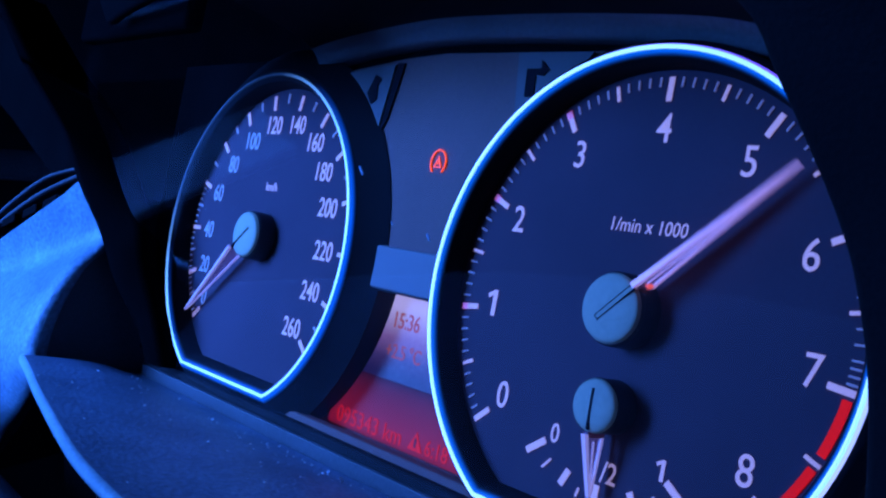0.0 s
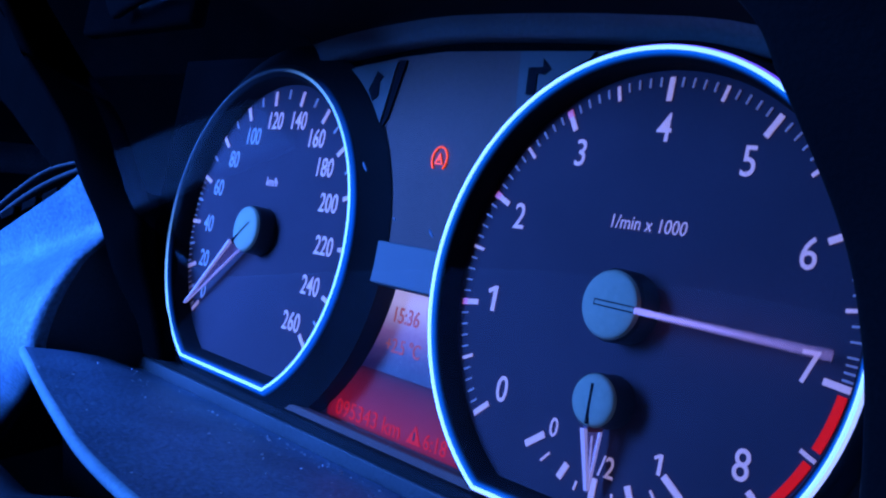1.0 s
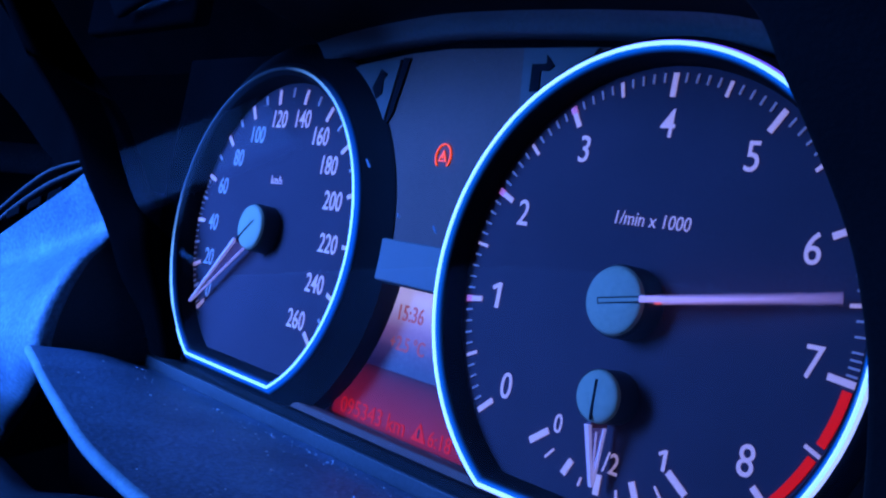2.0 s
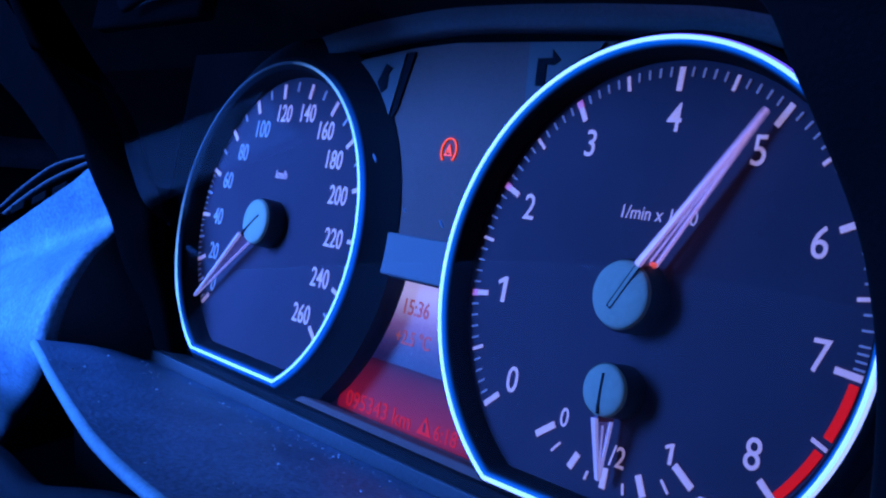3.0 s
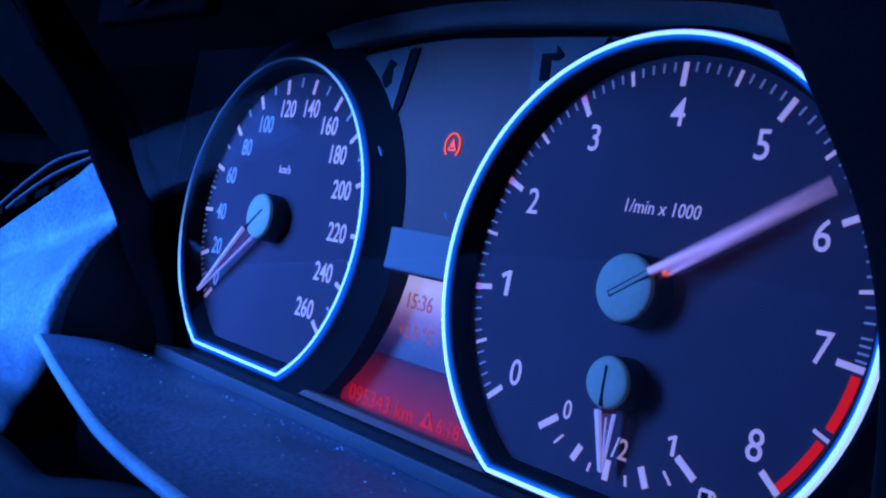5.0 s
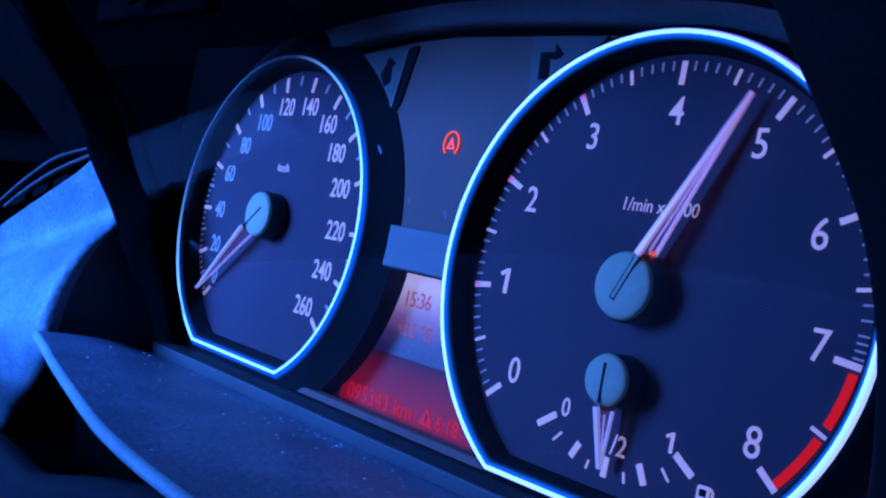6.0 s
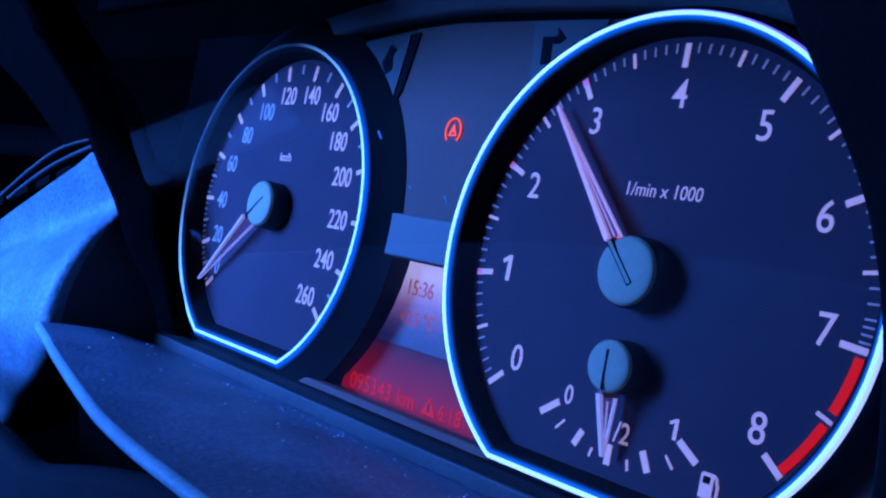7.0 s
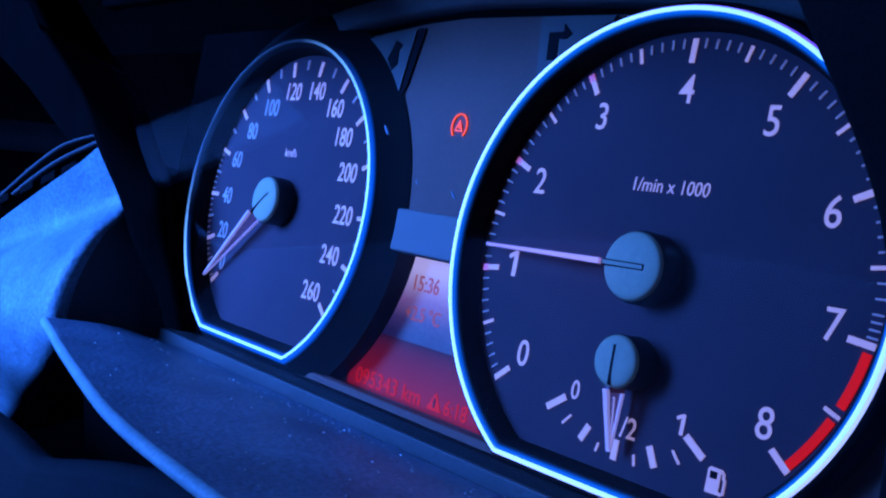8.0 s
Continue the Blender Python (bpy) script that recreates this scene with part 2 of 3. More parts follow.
def glass():
    m, n, l, b = nodes_of("cover_clear")
    out = n["Material Output"]
    tr, gl, mix, fr = n.new("ShaderNodeBsdfTransparent"), n.new("ShaderNodeBsdfGlossy"), n.new("ShaderNodeMixShader"), n.new("ShaderNodeFresnel")
    gl.inputs["Roughness"].default_value, fr.inputs["IOR"].default_value = 0.055, 1.54
    l.new(fr.outputs[0], mix.inputs[0])
    l.new(tr.outputs[0], mix.inputs[1])
    l.new(gl.outputs[0], mix.inputs[2])
    l.new(mix.outputs[0], out.inputs["Surface"])
    return m


M_GLASS = glass()


# ---- builders; lengths in dial radii ----
def mesh_of(name, verts, faces, mat, smooth=False, scale=U):
    used = sorted({i for f in faces for i in f})
    at = {i: n for n, i in enumerate(used)}
    verts, faces = [verts[i] for i in used], [tuple(at[i] for i in f) for f in faces]
    me = bpy.data.meshes.new(name)
    me.from_pydata([(v[0] * scale, v[1] * scale, v[2] * scale) for v in verts], [], faces)
    me.materials.append(mat)
    if smooth:
        me.polygons.foreach_set("use_smooth", [True] * len(faces))
    me.update()
    return me


def part(name, me, parent=None, label="", at=None):
    ob = new(name, me)
    ob.parent = parent
    ob.matrix_basis = at if at is not None else (Matrix() if parent else CL)
    if label:
        tagged(ob, label)
    return ob


def thing(name, label, category, at=(0, 0, 0), me=None, group="", kind=""):
    ob = new(name, me)
    ob.matrix_basis = CL @ Matrix.Translation(Vector(at) * U)
    return tagged(ob, label, category, group, kind)


def off(x, y, z, ry=0):
    return Matrix.Translation(Vector((x, y, z)) * U) @ pose(0, 0, 0, 0, ry, 0)


def sweep(path, profile, mat, name, closed=True, cap=False, smooth=True):
    """Sweeps a profile of (outward, y) along a path in the x-z plane, mitred at its corners; y None keeps the point out."""
    n = len(path)
    verts, faces = [], []
    for i, (x, z) in enumerate(path):
        a = path[i - 1] if closed or i else path[i]
        c = path[(i + 1) % n] if closed or i < n - 1 else path[i]
        d1, d2 = Vector((x - a[0], z - a[1])), Vector((c[0] - x, c[1] - z))
        d1 = d1.normalized() if d1.length else d2.normalized()
        d2 = d2.normalized() if d2.length else d1
        n1, n2 = Vector((-d1.y, d1.x)), Vector((-d2.y, d2.x))
        m = (n1 + n2).normalized()
        m = m / max(0.35, m.dot(n1))
        for o, y in profile:
            verts.append((x + m.x * o, y, z + m.y * o))
    k = len(profile)
    for i in range(n if closed else n - 1):
        j = (i + 1) % n
        for p in range(k - 1):
            faces.append((i * k + p, i * k + p + 1, j * k + p + 1, j * k + p))
    if cap:
        faces.append(tuple(range(k)))
        faces.append(tuple((n - 1) * k + p for p in reversed(range(k))))
    return mesh_of(name, verts, faces, mat, smooth)


def loop_profile(points):
    return points + [points[0]]


def dee(r, chord, steps=120):
    """A circle of radius r cut off straight at z = -chord, clockwise from the lower left corner."""
    a = math.acos(-chord / r)
    return [(r * math.sin(-a + 2 * a * i / steps), r * math.cos(-a + 2 * a * i / steps)) for i in range(steps + 1)]


def plate(path, y0, y1, mat, name):
    """A flat plate with the outline path in x-z, from y0 (front) to y1."""
    n = len(path)
    verts = [(x, y0, z) for x, z in path] + [(x, y1, z) for x, z in path]
    faces = [tuple(reversed(range(n))), tuple(range(n, 2 * n))]
    faces += [(i, (i + 1) % n, n + (i + 1) % n, n + i) for i in range(n)]
    return mesh_of(name, verts, faces, mat)


def block(x0, x1, y0, y1, z0, z1, mat, name, bevel=0.0):
    bm = bmesh.new()
    bmesh.ops.create_cube(bm, size=1)
    for v in bm.verts:
        v.co = Vector(((x0 + x1) / 2 + v.co.x * (x1 - x0), (y0 + y1) / 2 + v.co.y * (y1 - y0), (z0 + z1) / 2 + v.co.z * (z1 - z0))) * U
    if bevel:
        bmesh.ops.bevel(bm, geom=bm.edges[:], offset=bevel * U, segments=3, profile=0.5, affect="EDGES")
    me = bpy.data.meshes.new(name)
    bm.to_mesh(me)
    bm.free()
    me.materials.append(mat)
    return me


def writing(text, height, mat, name, width=1.0, spacing=1.0, weight=0.0, shear=0.0):
    """Printed characters facing -y, centred, with caps of this height."""
    cu = bpy.data.curves.new(name, "FONT")
    cu.body, cu.align_x, cu.align_y = text, "CENTER", "CENTER"
    cu.size, cu.extrude, cu.resolution_u, cu.offset, cu.space_character, cu.shear = 1.0, 0.012, 4, weight, spacing, shear
    ob = bpy.data.objects.new(name, cu)
    scene.collection.objects.link(ob)
    me = bpy.data.meshes.new_from_object(ob.evaluated_get(bpy.context.evaluated_depsgraph_get()))
    bpy.data.objects.remove(ob)
    zs = [v.co.y for v in me.vertices]
    xs = [v.co.x for v in me.vertices]
    k = height / (max(zs) - min(zs))
    cx, cz = (max(xs) + min(xs)) / 2, (max(zs) + min(zs)) / 2
    for v in me.vertices:
        v.co = Vector(((v.co.x - cx) * k * width, -v.co.z * k, (v.co.y - cz) * k)) * U
    me.materials.clear()
    me.materials.append(mat)
    me.name = name
    return me


def bar(r0, r1, w, mat, name="tick", depth=0.006):
    return block(-w / 2, w / 2, -depth, 0.0, r0, r1, mat, name)


def disc(r, y0, y1, mat, name, round_=0.02, steps=48):
    """A short turned knob: side, rounded edge and flat front."""
    rise = 0.008 if y1 < 0 else 0.0
    prof = [(r, y1), (r, y0 + round_ + rise), (r - round_ * 0.3, y0 + round_ * 0.3 + rise), (r - round_, y0 + rise), (r * 0.6, y0 + rise * 0.25), (r * 0.25, y0)]
    verts, faces = [], []
    for i in range(steps):
        a = 2 * math.pi * i / steps
        for q, y in prof:
            verts.append((q * math.sin(a), y, q * math.cos(a)))
    k = len(prof)
    for i in range(steps):
        j = (i + 1) % steps
        for p in range(k - 1):
            faces.append((i * k + p, i * k + p + 1, j * k + p + 1, j * k + p))
    faces.append(tuple(reversed([i * k + k - 1 for i in range(steps)])))
    me = mesh_of(name, verts, faces, mat)
    me.polygons.foreach_set("use_smooth", [i % (k - 1) >= 2 or i >= steps * (k - 1) for i in range(len(faces))])
    return me


def beam(r0, r1, w0, w1, ya0, yb0, ya1, yb1, mat, name):
    """A tapered bar along +z, from depths ya0 to yb0 at its root to ya1 to yb1 at its tip."""
    v = [(x, y, z) for z, w, ya, yb in ((r0, w0, ya0, yb0), (r1, w1, ya1, yb1)) for x, y in ((-w / 2, ya), (w / 2, ya), (w / 2, yb), (-w / 2, yb))]
    f = [(0, 1, 2, 3), (7, 6, 5, 4)] + [(i, 4 + i, 4 + (i + 1) % 4, (i + 1) % 4) for i in range(4)]
    return mesh_of(name, v, f, mat)


def pointer(owner, label, r0, r1, w0, w1, at=None, mat=M_NEEDLE_COOL, lined=True):
    """A clear blade on edge: a bright front rail and a back rail that meet at the tip, a faint clear web between them."""
    n = part("needle", beam(r0, r1, w0, w1, -0.168, -0.146, -0.076, -0.064, mat, "needle"), owner, label, at=at)
    part("back_rail", beam(r0 + 0.01, r1 - 0.004, w0 * 0.55, w1 * 0.8, -0.05, -0.034, -0.066, -0.056, mat, "back_rail"), n, "pink lit lower rail")
    if lined:
        part("middle_line", beam(r0 + 0.03, r1 * 0.9, 0.007, 0.005, -0.098, -0.09, -0.07, -0.064, mat, "middle_line"), n)
    part("web", beam(r0 + 0.012, r1 - 0.02, 0.004, 0.003, -0.146, -0.05, -0.068, -0.062, M_WEB, "web"), n, "clear web between the rails")
    part("root_web", beam(r0 - 0.01, r0 + 0.012, 0.02, 0.02, -0.15, -0.04, -0.15, -0.04, M_NEEDLE_MID, "root_web"), n, "dark root that joins the rails")
    return n


def one(height, mat):
    """The figure 1: an upright stroke with a flag at its head."""
    w, h = height * 0.2, height / 2
    return plate([(-w * 0.1, -h), (w * 0.9, -h), (w * 0.9, h), (w * 0.1, h), (-w * 1.6, h * 0.62), (-w * 1.2, h * 0.32), (-w * 0.1, h * 0.62)], -0.003, 0.0, mat, "numeral")


# ---- the two gauges ----
def gauge(name, label, at, ring_r, chord, face_r, ring_mat, shift=(0, 0)):
    g = thing(name, label, "gauge", at, group="gauges of the instrument cluster")
    part("dial_face", plate(dee(face_r, chord - 0.03), 0.0, 0.03, M_FACE, "dial_face"), g, "flat black printed dial face")
    path = [(x + shift[0], z + shift[1]) for x, z in dee(ring_r, chord)]
    ring = [(0.0098 * math.cos(a), -0.138 + 0.0098 * math.sin(a)) for a in [2 * math.pi * i / 12 for i in range(12)]]
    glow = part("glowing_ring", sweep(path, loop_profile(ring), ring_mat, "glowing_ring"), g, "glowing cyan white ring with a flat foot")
    # Lens bloom around the ring, painted as emission that fades with depth.
    part("ring_inner_bloom", sweep(path, [(-0.007, -0.138), (-0.02, -0.131), (-0.037, -0.112)], M_HALO if ring_mat is M_RING else M_HALO_FADED, "ring_inner_bloom"), glow, "blue bloom painted inside the ring")
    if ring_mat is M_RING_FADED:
        part("ring_flank_fringe", sweep(path, [(0.007, -0.142), (0.018, -0.138), (0.032, -0.128), (0.042, -0.112)], M_HALO_FADED, "ring_flank_fringe"), glow, "outer flank of the ring with painted blue fringe")
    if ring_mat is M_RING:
        part("ring_flank_fringe", sweep(path, [(0.006, -0.143), (0.01, -0.14), (0.014, -0.134), (0.017, -0.122)], M_FLANK_FRINGE, "ring_flank_fringe"), glow, "outer flank of the ring with painted blue fringe")
    part("bezel", sweep(path, [(0.2, 0.002), (0.17, -0.02), (0.052, -0.1), (0.03, -0.124), (-0.02, -0.124), (-0.045, -0.1), (-0.06, 0.004)] if ring_mat is M_RING_FADED else [(0.05, 0.034), (0.046, -0.08), (0.03, -0.124), (-0.02, -0.124), (-0.045, -0.1), (-0.06, 0.004)], M_TUBE, "bezel"), g, "black plastic bezel tube")
    return g


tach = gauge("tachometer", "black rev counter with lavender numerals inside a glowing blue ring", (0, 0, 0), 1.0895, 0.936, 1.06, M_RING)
DT = 32.47
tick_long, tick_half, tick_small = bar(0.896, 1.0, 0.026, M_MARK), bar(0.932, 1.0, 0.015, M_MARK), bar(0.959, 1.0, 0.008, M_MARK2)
for i in range(81):
    me = tick_long if i % 10 == 0 else tick_half if i % 5 == 0 else tick_small
    if 70 < i < 80 and i != 75:
        continue
    part("tick", me, tach, at=off(0, -0.001, 0, (i / 10 - 4) * DT))
tick_tip = bar(0.966, 1.001, 0.031, M_MARKRED, "tick_tip", 0.0075)
for v in (1, 2, 3):
    part("tick_tip", tick_tip, tach, "reddish end of the mark", at=off(0, -0.001, 0, (v - 4) * DT))
for v in (6.85, 6.95):
    part("tick", tick_small, tach, at=off(0, -0.001, 0, (v - 4) * DT))
for v0, v1 in ((7.05, 7.44), (7.54, 7.97)):
    pts = [(r * math.sin(a), r * math.cos(a)) for r, s in ((0.997, 1), (0.962, -1)) for a in [radians(((v0 + (v1 - v0) * i / 12) - 4) * DT) for i in range(13)][::s]]
    part("red_zone", plate(pts, -0.006, 0.0, M_RED, "red_zone"), tach, "bright red arc of the limit zone")
TACH_DIGITS = [(-0.621, -0.489), (-0.795, -0.082), (-0.727, 0.331), (-0.427, 0.654), (0.003, 0.783), (0.429, 0.658), (0.746, 0.329), (0.828, -0.078), (0.642, -0.488)]
for v, (x, z) in enumerate(TACH_DIGITS):
    part("numeral", one(0.124, M_MARK) if v == 1 else writing(str(v), 0.124, M_MARK, "numeral", 0.88, weight=0.004), tach, at=off(x, -0.001, z))
part("scale_caption", writing("1/min x 1000", 0.06, M_MARK, "scale_caption", 0.88, weight=0.0, shear=0.08), tach, at=off(0.017, -0.001, 0.362))
part("hub_side", disc(0.156, -0.125, 0.0, M_CAPSIDE, "hub_side"), tach)
tach_cap = new("hub_cap", disc(0.147, -0.15, -0.12, M_CAP, "hub_cap"))
tach_cap.parent = tach
tagged(tach_cap, "round matt grey hub cap with a slot")
tach_needle = pointer(tach, "clear pink lit tapered pointer on edge", 0.152, 0.935, 0.025, 0.012, mat=M_NEEDLE)
part("needle_root", block(-0.01, 0.01, -0.085, -0.05, 0.143, 0.18, M_NEEDLE_ROOT, "needle_root", 0.005), tach_needle, "red glowing root")
part("cap_slot", block(-0.014, 0.014, -0.1515, -0.141, -0.07, 0.148, M_SYMBOL, "cap_slot"), tach_needle)
part("cap_slot_fill", block(-0.008, 0.008, -0.1525, -0.141, -0.064, 0.148, M_CAP, "cap_slot_fill"), tach_needle)

fuel = part("fuel_gauge", None, tach, "small fuel gauge in the foot of the dial", at=off(0, 0, -0.40))
FUEL = [(-54.6, 0.387, 0.505, 0.03), (-42, 0.396, 0.458, 0.01), (-26.6, 0.35, 0.428, 0.03), (-13.5, 0.38, 0.42, 0.01), (0, 0.331, 0.418, 0.03),
        (15.0, 0.38, 0.427, 0.01), (28, 0.353, 0.442, 0.03), (43, 0.406, 0.468, 0.01), (55.3, 0.395, 0.51, 0.03)]
for a, r0, r1, w in FUEL:
    part("tick", bar(r0, r1, w, M_MARK), fuel, at=off(0, -0.001, 0, 180 - a))
for s, x, z in (("0", -0.271, -0.181), ("1/2", 0.03, -0.27), ("1", 0.292, -0.187)):
    part("numeral", one(0.085, M_MARK) if s == "1" else writing(s, 0.085 if s != "1/2" else 0.09, M_MARK, "numeral", 0.85, weight=0.006), fuel, at=off(x, -0.001, z))
part("hub_side", disc(0.114, -0.135, 0.0, M_CAPSIDE, "hub_side"), fuel, at=off(0.012, 0, 0))
part("hub_cap", disc(0.112, -0.15, -0.13, M_CAP, "hub_cap"), fuel, "small round grey hub cap", at=off(0.012, 0, 0))
fuel_needle = pointer(fuel, "pink lit pointer near the half mark", 0.118, 0.378, 0.022, 0.016, off(0.008, 0, 0, 178.5))
part("cap_slot", block(-0.006, 0.006, -0.1515, -0.141, -0.07, 0.1, M_SYMBOL, "cap_slot"), fuel_needle)
pump = part("pump_symbol", plate([(-0.036, -0.05), (0.02, -0.05), (0.02, 0.05), (-0.028, 0.05), (-0.036, 0.042)], -0.006, 0, M_MARK, "pump_symbol"), tach, "white fuel pump symbol", at=off(0.488, -0.001, -0.757))
part("pump_window", plate([(-0.024, 0.008), (0.008, 0.008), (0.008, 0.036), (-0.024, 0.036)], -0.008, -0.005, M_SYMBOL, "pump_window"), pump)
part("pump_hose", sweep([(0.02, -0.04), (0.03, -0.046), (0.042, -0.04), (0.042, 0.01), (0.034, 0.02), (0.034, 0.034), (0.02, 0.046)], loop_profile([(-0.005, 0), (-0.005, -0.006), (0.005, -0.006), (0.005, 0)]), M_MARK, "pump_hose", closed=False), pump)

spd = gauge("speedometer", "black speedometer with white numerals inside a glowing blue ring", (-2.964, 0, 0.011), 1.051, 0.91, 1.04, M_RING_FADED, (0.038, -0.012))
DS = 20.22
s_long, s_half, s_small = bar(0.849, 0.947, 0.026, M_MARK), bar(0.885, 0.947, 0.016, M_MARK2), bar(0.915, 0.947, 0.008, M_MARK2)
for i in range(0, 105):
    v = i * 2.5
    me = s_long if v % 20 == 0 else s_half if v % 10 == 0 else s_small if v < 60 else None
    if me:
        part("tick", me, spd, at=off(0, -0.001, 0, (v - 130) / 20 * DS))
SPD_DIGITS = [(-3.575, -0.465), (-3.655, -0.246), (-3.69, -0.001), (-3.648, 0.261), (-3.514, 0.469), (-3.314, 0.638), (-3.077, 0.75), (-2.801, 0.756),
              (-2.563, 0.649), (-2.412, 0.472), (-2.305, 0.259), (-2.266, 0.001), (-2.322, -0.249), (-2.443, -0.488)]
# First six numerals take the dim print: shade on the dial's left, painted.
for i, (x, z) in enumerate(SPD_DIGITS):
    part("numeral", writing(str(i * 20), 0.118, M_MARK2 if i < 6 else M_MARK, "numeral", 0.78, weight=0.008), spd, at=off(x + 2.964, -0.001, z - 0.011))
part("scale_caption", writing("km/h", 0.055, M_MARK, "scale_caption", 0.9, weight=0.01), spd, at=off(-0.01, -0.001, 0.333))
part("hub_side", disc(0.156, -0.125, 0.0, M_CAPSIDE, "hub_side"), spd)
part("hub_cap", disc(0.147, -0.15, -0.12, M_CAP, "hub_cap"), spd, "round matt grey hub cap with a slot")
spd_needle = pointer(spd, "pink lit pointer resting at zero", 0.152, 0.925, 0.022, 0.014, off(0, 0, 0, -129.6), lined=False)
part("cap_slot", block(-0.006, 0.006, -0.1515, -0.141, -0.07, 0.148, M_SYMBOL, "cap_slot"), spd_needle)

# ---- panel between the gauges ----
panel = thing("instrument_panel", "dark blue grey panel between the two gauges", "panel", me=plate([(-2.964, -0.13), (1.4, -0.13), (1.45, 0.5), (0.95, 1.08), (-0.8, 1.145), (-1.5, 1.166), (-1.84, 1.15), (-2.3, 1.1), (-2.964, 1.1)], 0.008, 0.06, M_PANEL, "instrument_panel"))
part("corner_plate", plate([(-2.964, -0.945), (-2.3, -0.945), (-2.3, -0.132), (-2.964, -0.132)], 0.035, 0.06, M_PANEL, "corner_plate"), panel)
part("corner_plate", plate([(-0.7, -0.945), (1.3, -0.945), (1.4, -0.132), (-0.7, -0.132)], 0.035, 0.06, M_PANEL, "corner_plate"), panel)
# Added black plate stands in for the shade left of the speedometer.
part("side_shade_plate", plate([(-4.6, -0.98), (-2.966, -0.98), (-2.966, 1.2), (-4.6, 1.2)], 0.036, 0.06, M_STRUT, "side_shade_plate"), panel, "black plate painting the shade beside the speedometer")
# the recess behind which the display lies
well = [(-2.964 + 1.245 * math.sin(radians(a)), 0.011 + 1.245 * math.cos(radians(a))) for a in range(95, 146, 5)]
part("recess_side", sweep(well, [(0, -0.002), (0, 0.19)], M_TUBE, "recess_side", closed=False), panel, "dark side of the display recess")
part("recess_roof", block(-1.8, -1.1, 0.0, 0.19, -0.15, -0.132, M_TUBE, "recess_roof"), panel)
# raised side fields that carry the two turn arrows
left_field = part("indicator_field", plate([(-2.41, 1.07), (-2.14, 1.1), (-1.9, 1.115), (-1.96, 0.72), (-2.12, 0.87)], -0.012, 0.006, M_STRIP2, "indicator_field"), panel, "grey field with a dark turn arrow")
right_field = part("indicator_field", plate([(-0.93, 1.142), (-0.885, 0.83), (-0.8, 0.83), (-0.5, 1.06), (-0.45, 1.125)], -0.012, 0.006, M_STRIP2, "indicator_field"), panel, "grey field with a dark turn arrow")
part("panel_groove", plate([(-1.886, 1.125), (-1.824, 1.123), (-1.895, 0.8), (-1.95, 0.7)], -0.006, 0.006, M_SYMBOL, "panel_groove"), panel, "dark groove beside the field")
part("turn_arrow", plate([(-2.06, 0.885), (-2.115, 0.95), (-2.085, 1.005), (-2.06, 1.06), (-1.995, 1.03), (-2.025, 0.998), (-2.012, 0.915)], -0.018, -0.012, M_SYMBOL, "turn_arrow"), left_field)
part("turn_arrow", plate([(-0.837, 0.92), (-0.85, 1.057), (-0.755, 1.057), (-0.76, 1.098), (-0.7, 1.045), (-0.735, 1.02), (-0.785, 1.024), (-0.775, 0.92)], -0.018, -0.012, M_SYMBOL, "turn_arrow"), right_field)

lcd = thing("display", "red backlit trip display set between the two gauges", "display", (0, 0.17, 0))
part("display_back", block(-2.3, -0.85, 0.012, 0.03, -1.04, -0.1, M_PANEL, "display_back"), lcd, "dark backing of the display")
part("lower_field", block(-2.13, -0.95, 0.0, 0.01, -0.972, -0.632, M_LCD, "lower_field"), lcd, "red backlit lower field")
part("upper_field", plate([(-2.1, -0.63), (-0.95, -0.63), (-0.95, -0.13), (-1.9, -0.13)], 0.0, 0.01, M_LCDUP, "upper_field"), lcd, "pale upper field of the display")
part("digits", writing("095343 km", 0.096, M_LCDTEXT, "digits", 0.98), lcd, at=off(-1.755, -0.003, -0.905))
triangle = part("warning_triangle", plate([(-0.06, -0.045), (0.06, -0.045), (0.0, 0.055)], -0.004, 0.0, M_LCDTEXT, "warning_triangle"), lcd, at=off(-1.335, -0.001, -0.9))
part("triangle_mark", plate([(-0.008, -0.028), (0.008, -0.028), (0.008, 0.022), (-0.008, 0.022)], -0.006, -0.004, M_LCD, "triangle_mark"), triangle)
part("digits", writing("6:18", 0.085, M_LCDTEXT, "digits", 0.9), lcd, at=off(-1.165, -0.003, -0.905))
part("digits", writing("+2.5 °C", 0.085, M_LCDFAINT, "digits", 0.85, weight=0.006), lcd, at=off(-1.57, -0.003, -0.465))
part("digits", writing("15:36", 0.09, M_LCDFAINT, "digits", 0.85, weight=0.006), lcd, at=off(-1.585, -0.003, -0.295))
strip = thing("panel_strip", "plain grey blue strip across the panel above the display", "trim", me=block(-1.78, -1.18, -0.03, 0.008, -0.14, 0.095, M_STRIP, "panel_strip", 0.012))
warn = thing("warning_light", "small red lit warning symbol, a triangle in an open ring", "indicator", (-1.391, 0.004, 0.575))
part("ring", sweep([(0.058 * math.sin(a), 0.066 * math.cos(a)) for a in [radians(-140 + 280 * i / 32) for i in range(33)]], loop_profile([(0.0048, 0), (0.0048, -0.006), (-0.0048, -0.006), (-0.0048, 0)]), M_WARN, "ring", closed=False, cap=True), warn)
part("triangle", sweep([(-0.032, -0.028), (0, 0.036), (0.032, -0.028)], loop_profile([(0, 0), (0, -0.006), (-0.007, -0.006), (-0.007, 0)]), M_WARN, "triangle", smooth=False), warn)
part("stem", block(-0.003, 0.003, -0.006, 0, -0.012, 0.012, M_WARN, "stem"), warn)

# ---- cover pane and shroud, built in the leaning plane of the cover ----
PANE = CL @ Matrix.Translation(Vector((0, -0.605, 0)) * U) @ pose(0, 0, 0, 25.64, 0, 0)
SL = 1.109


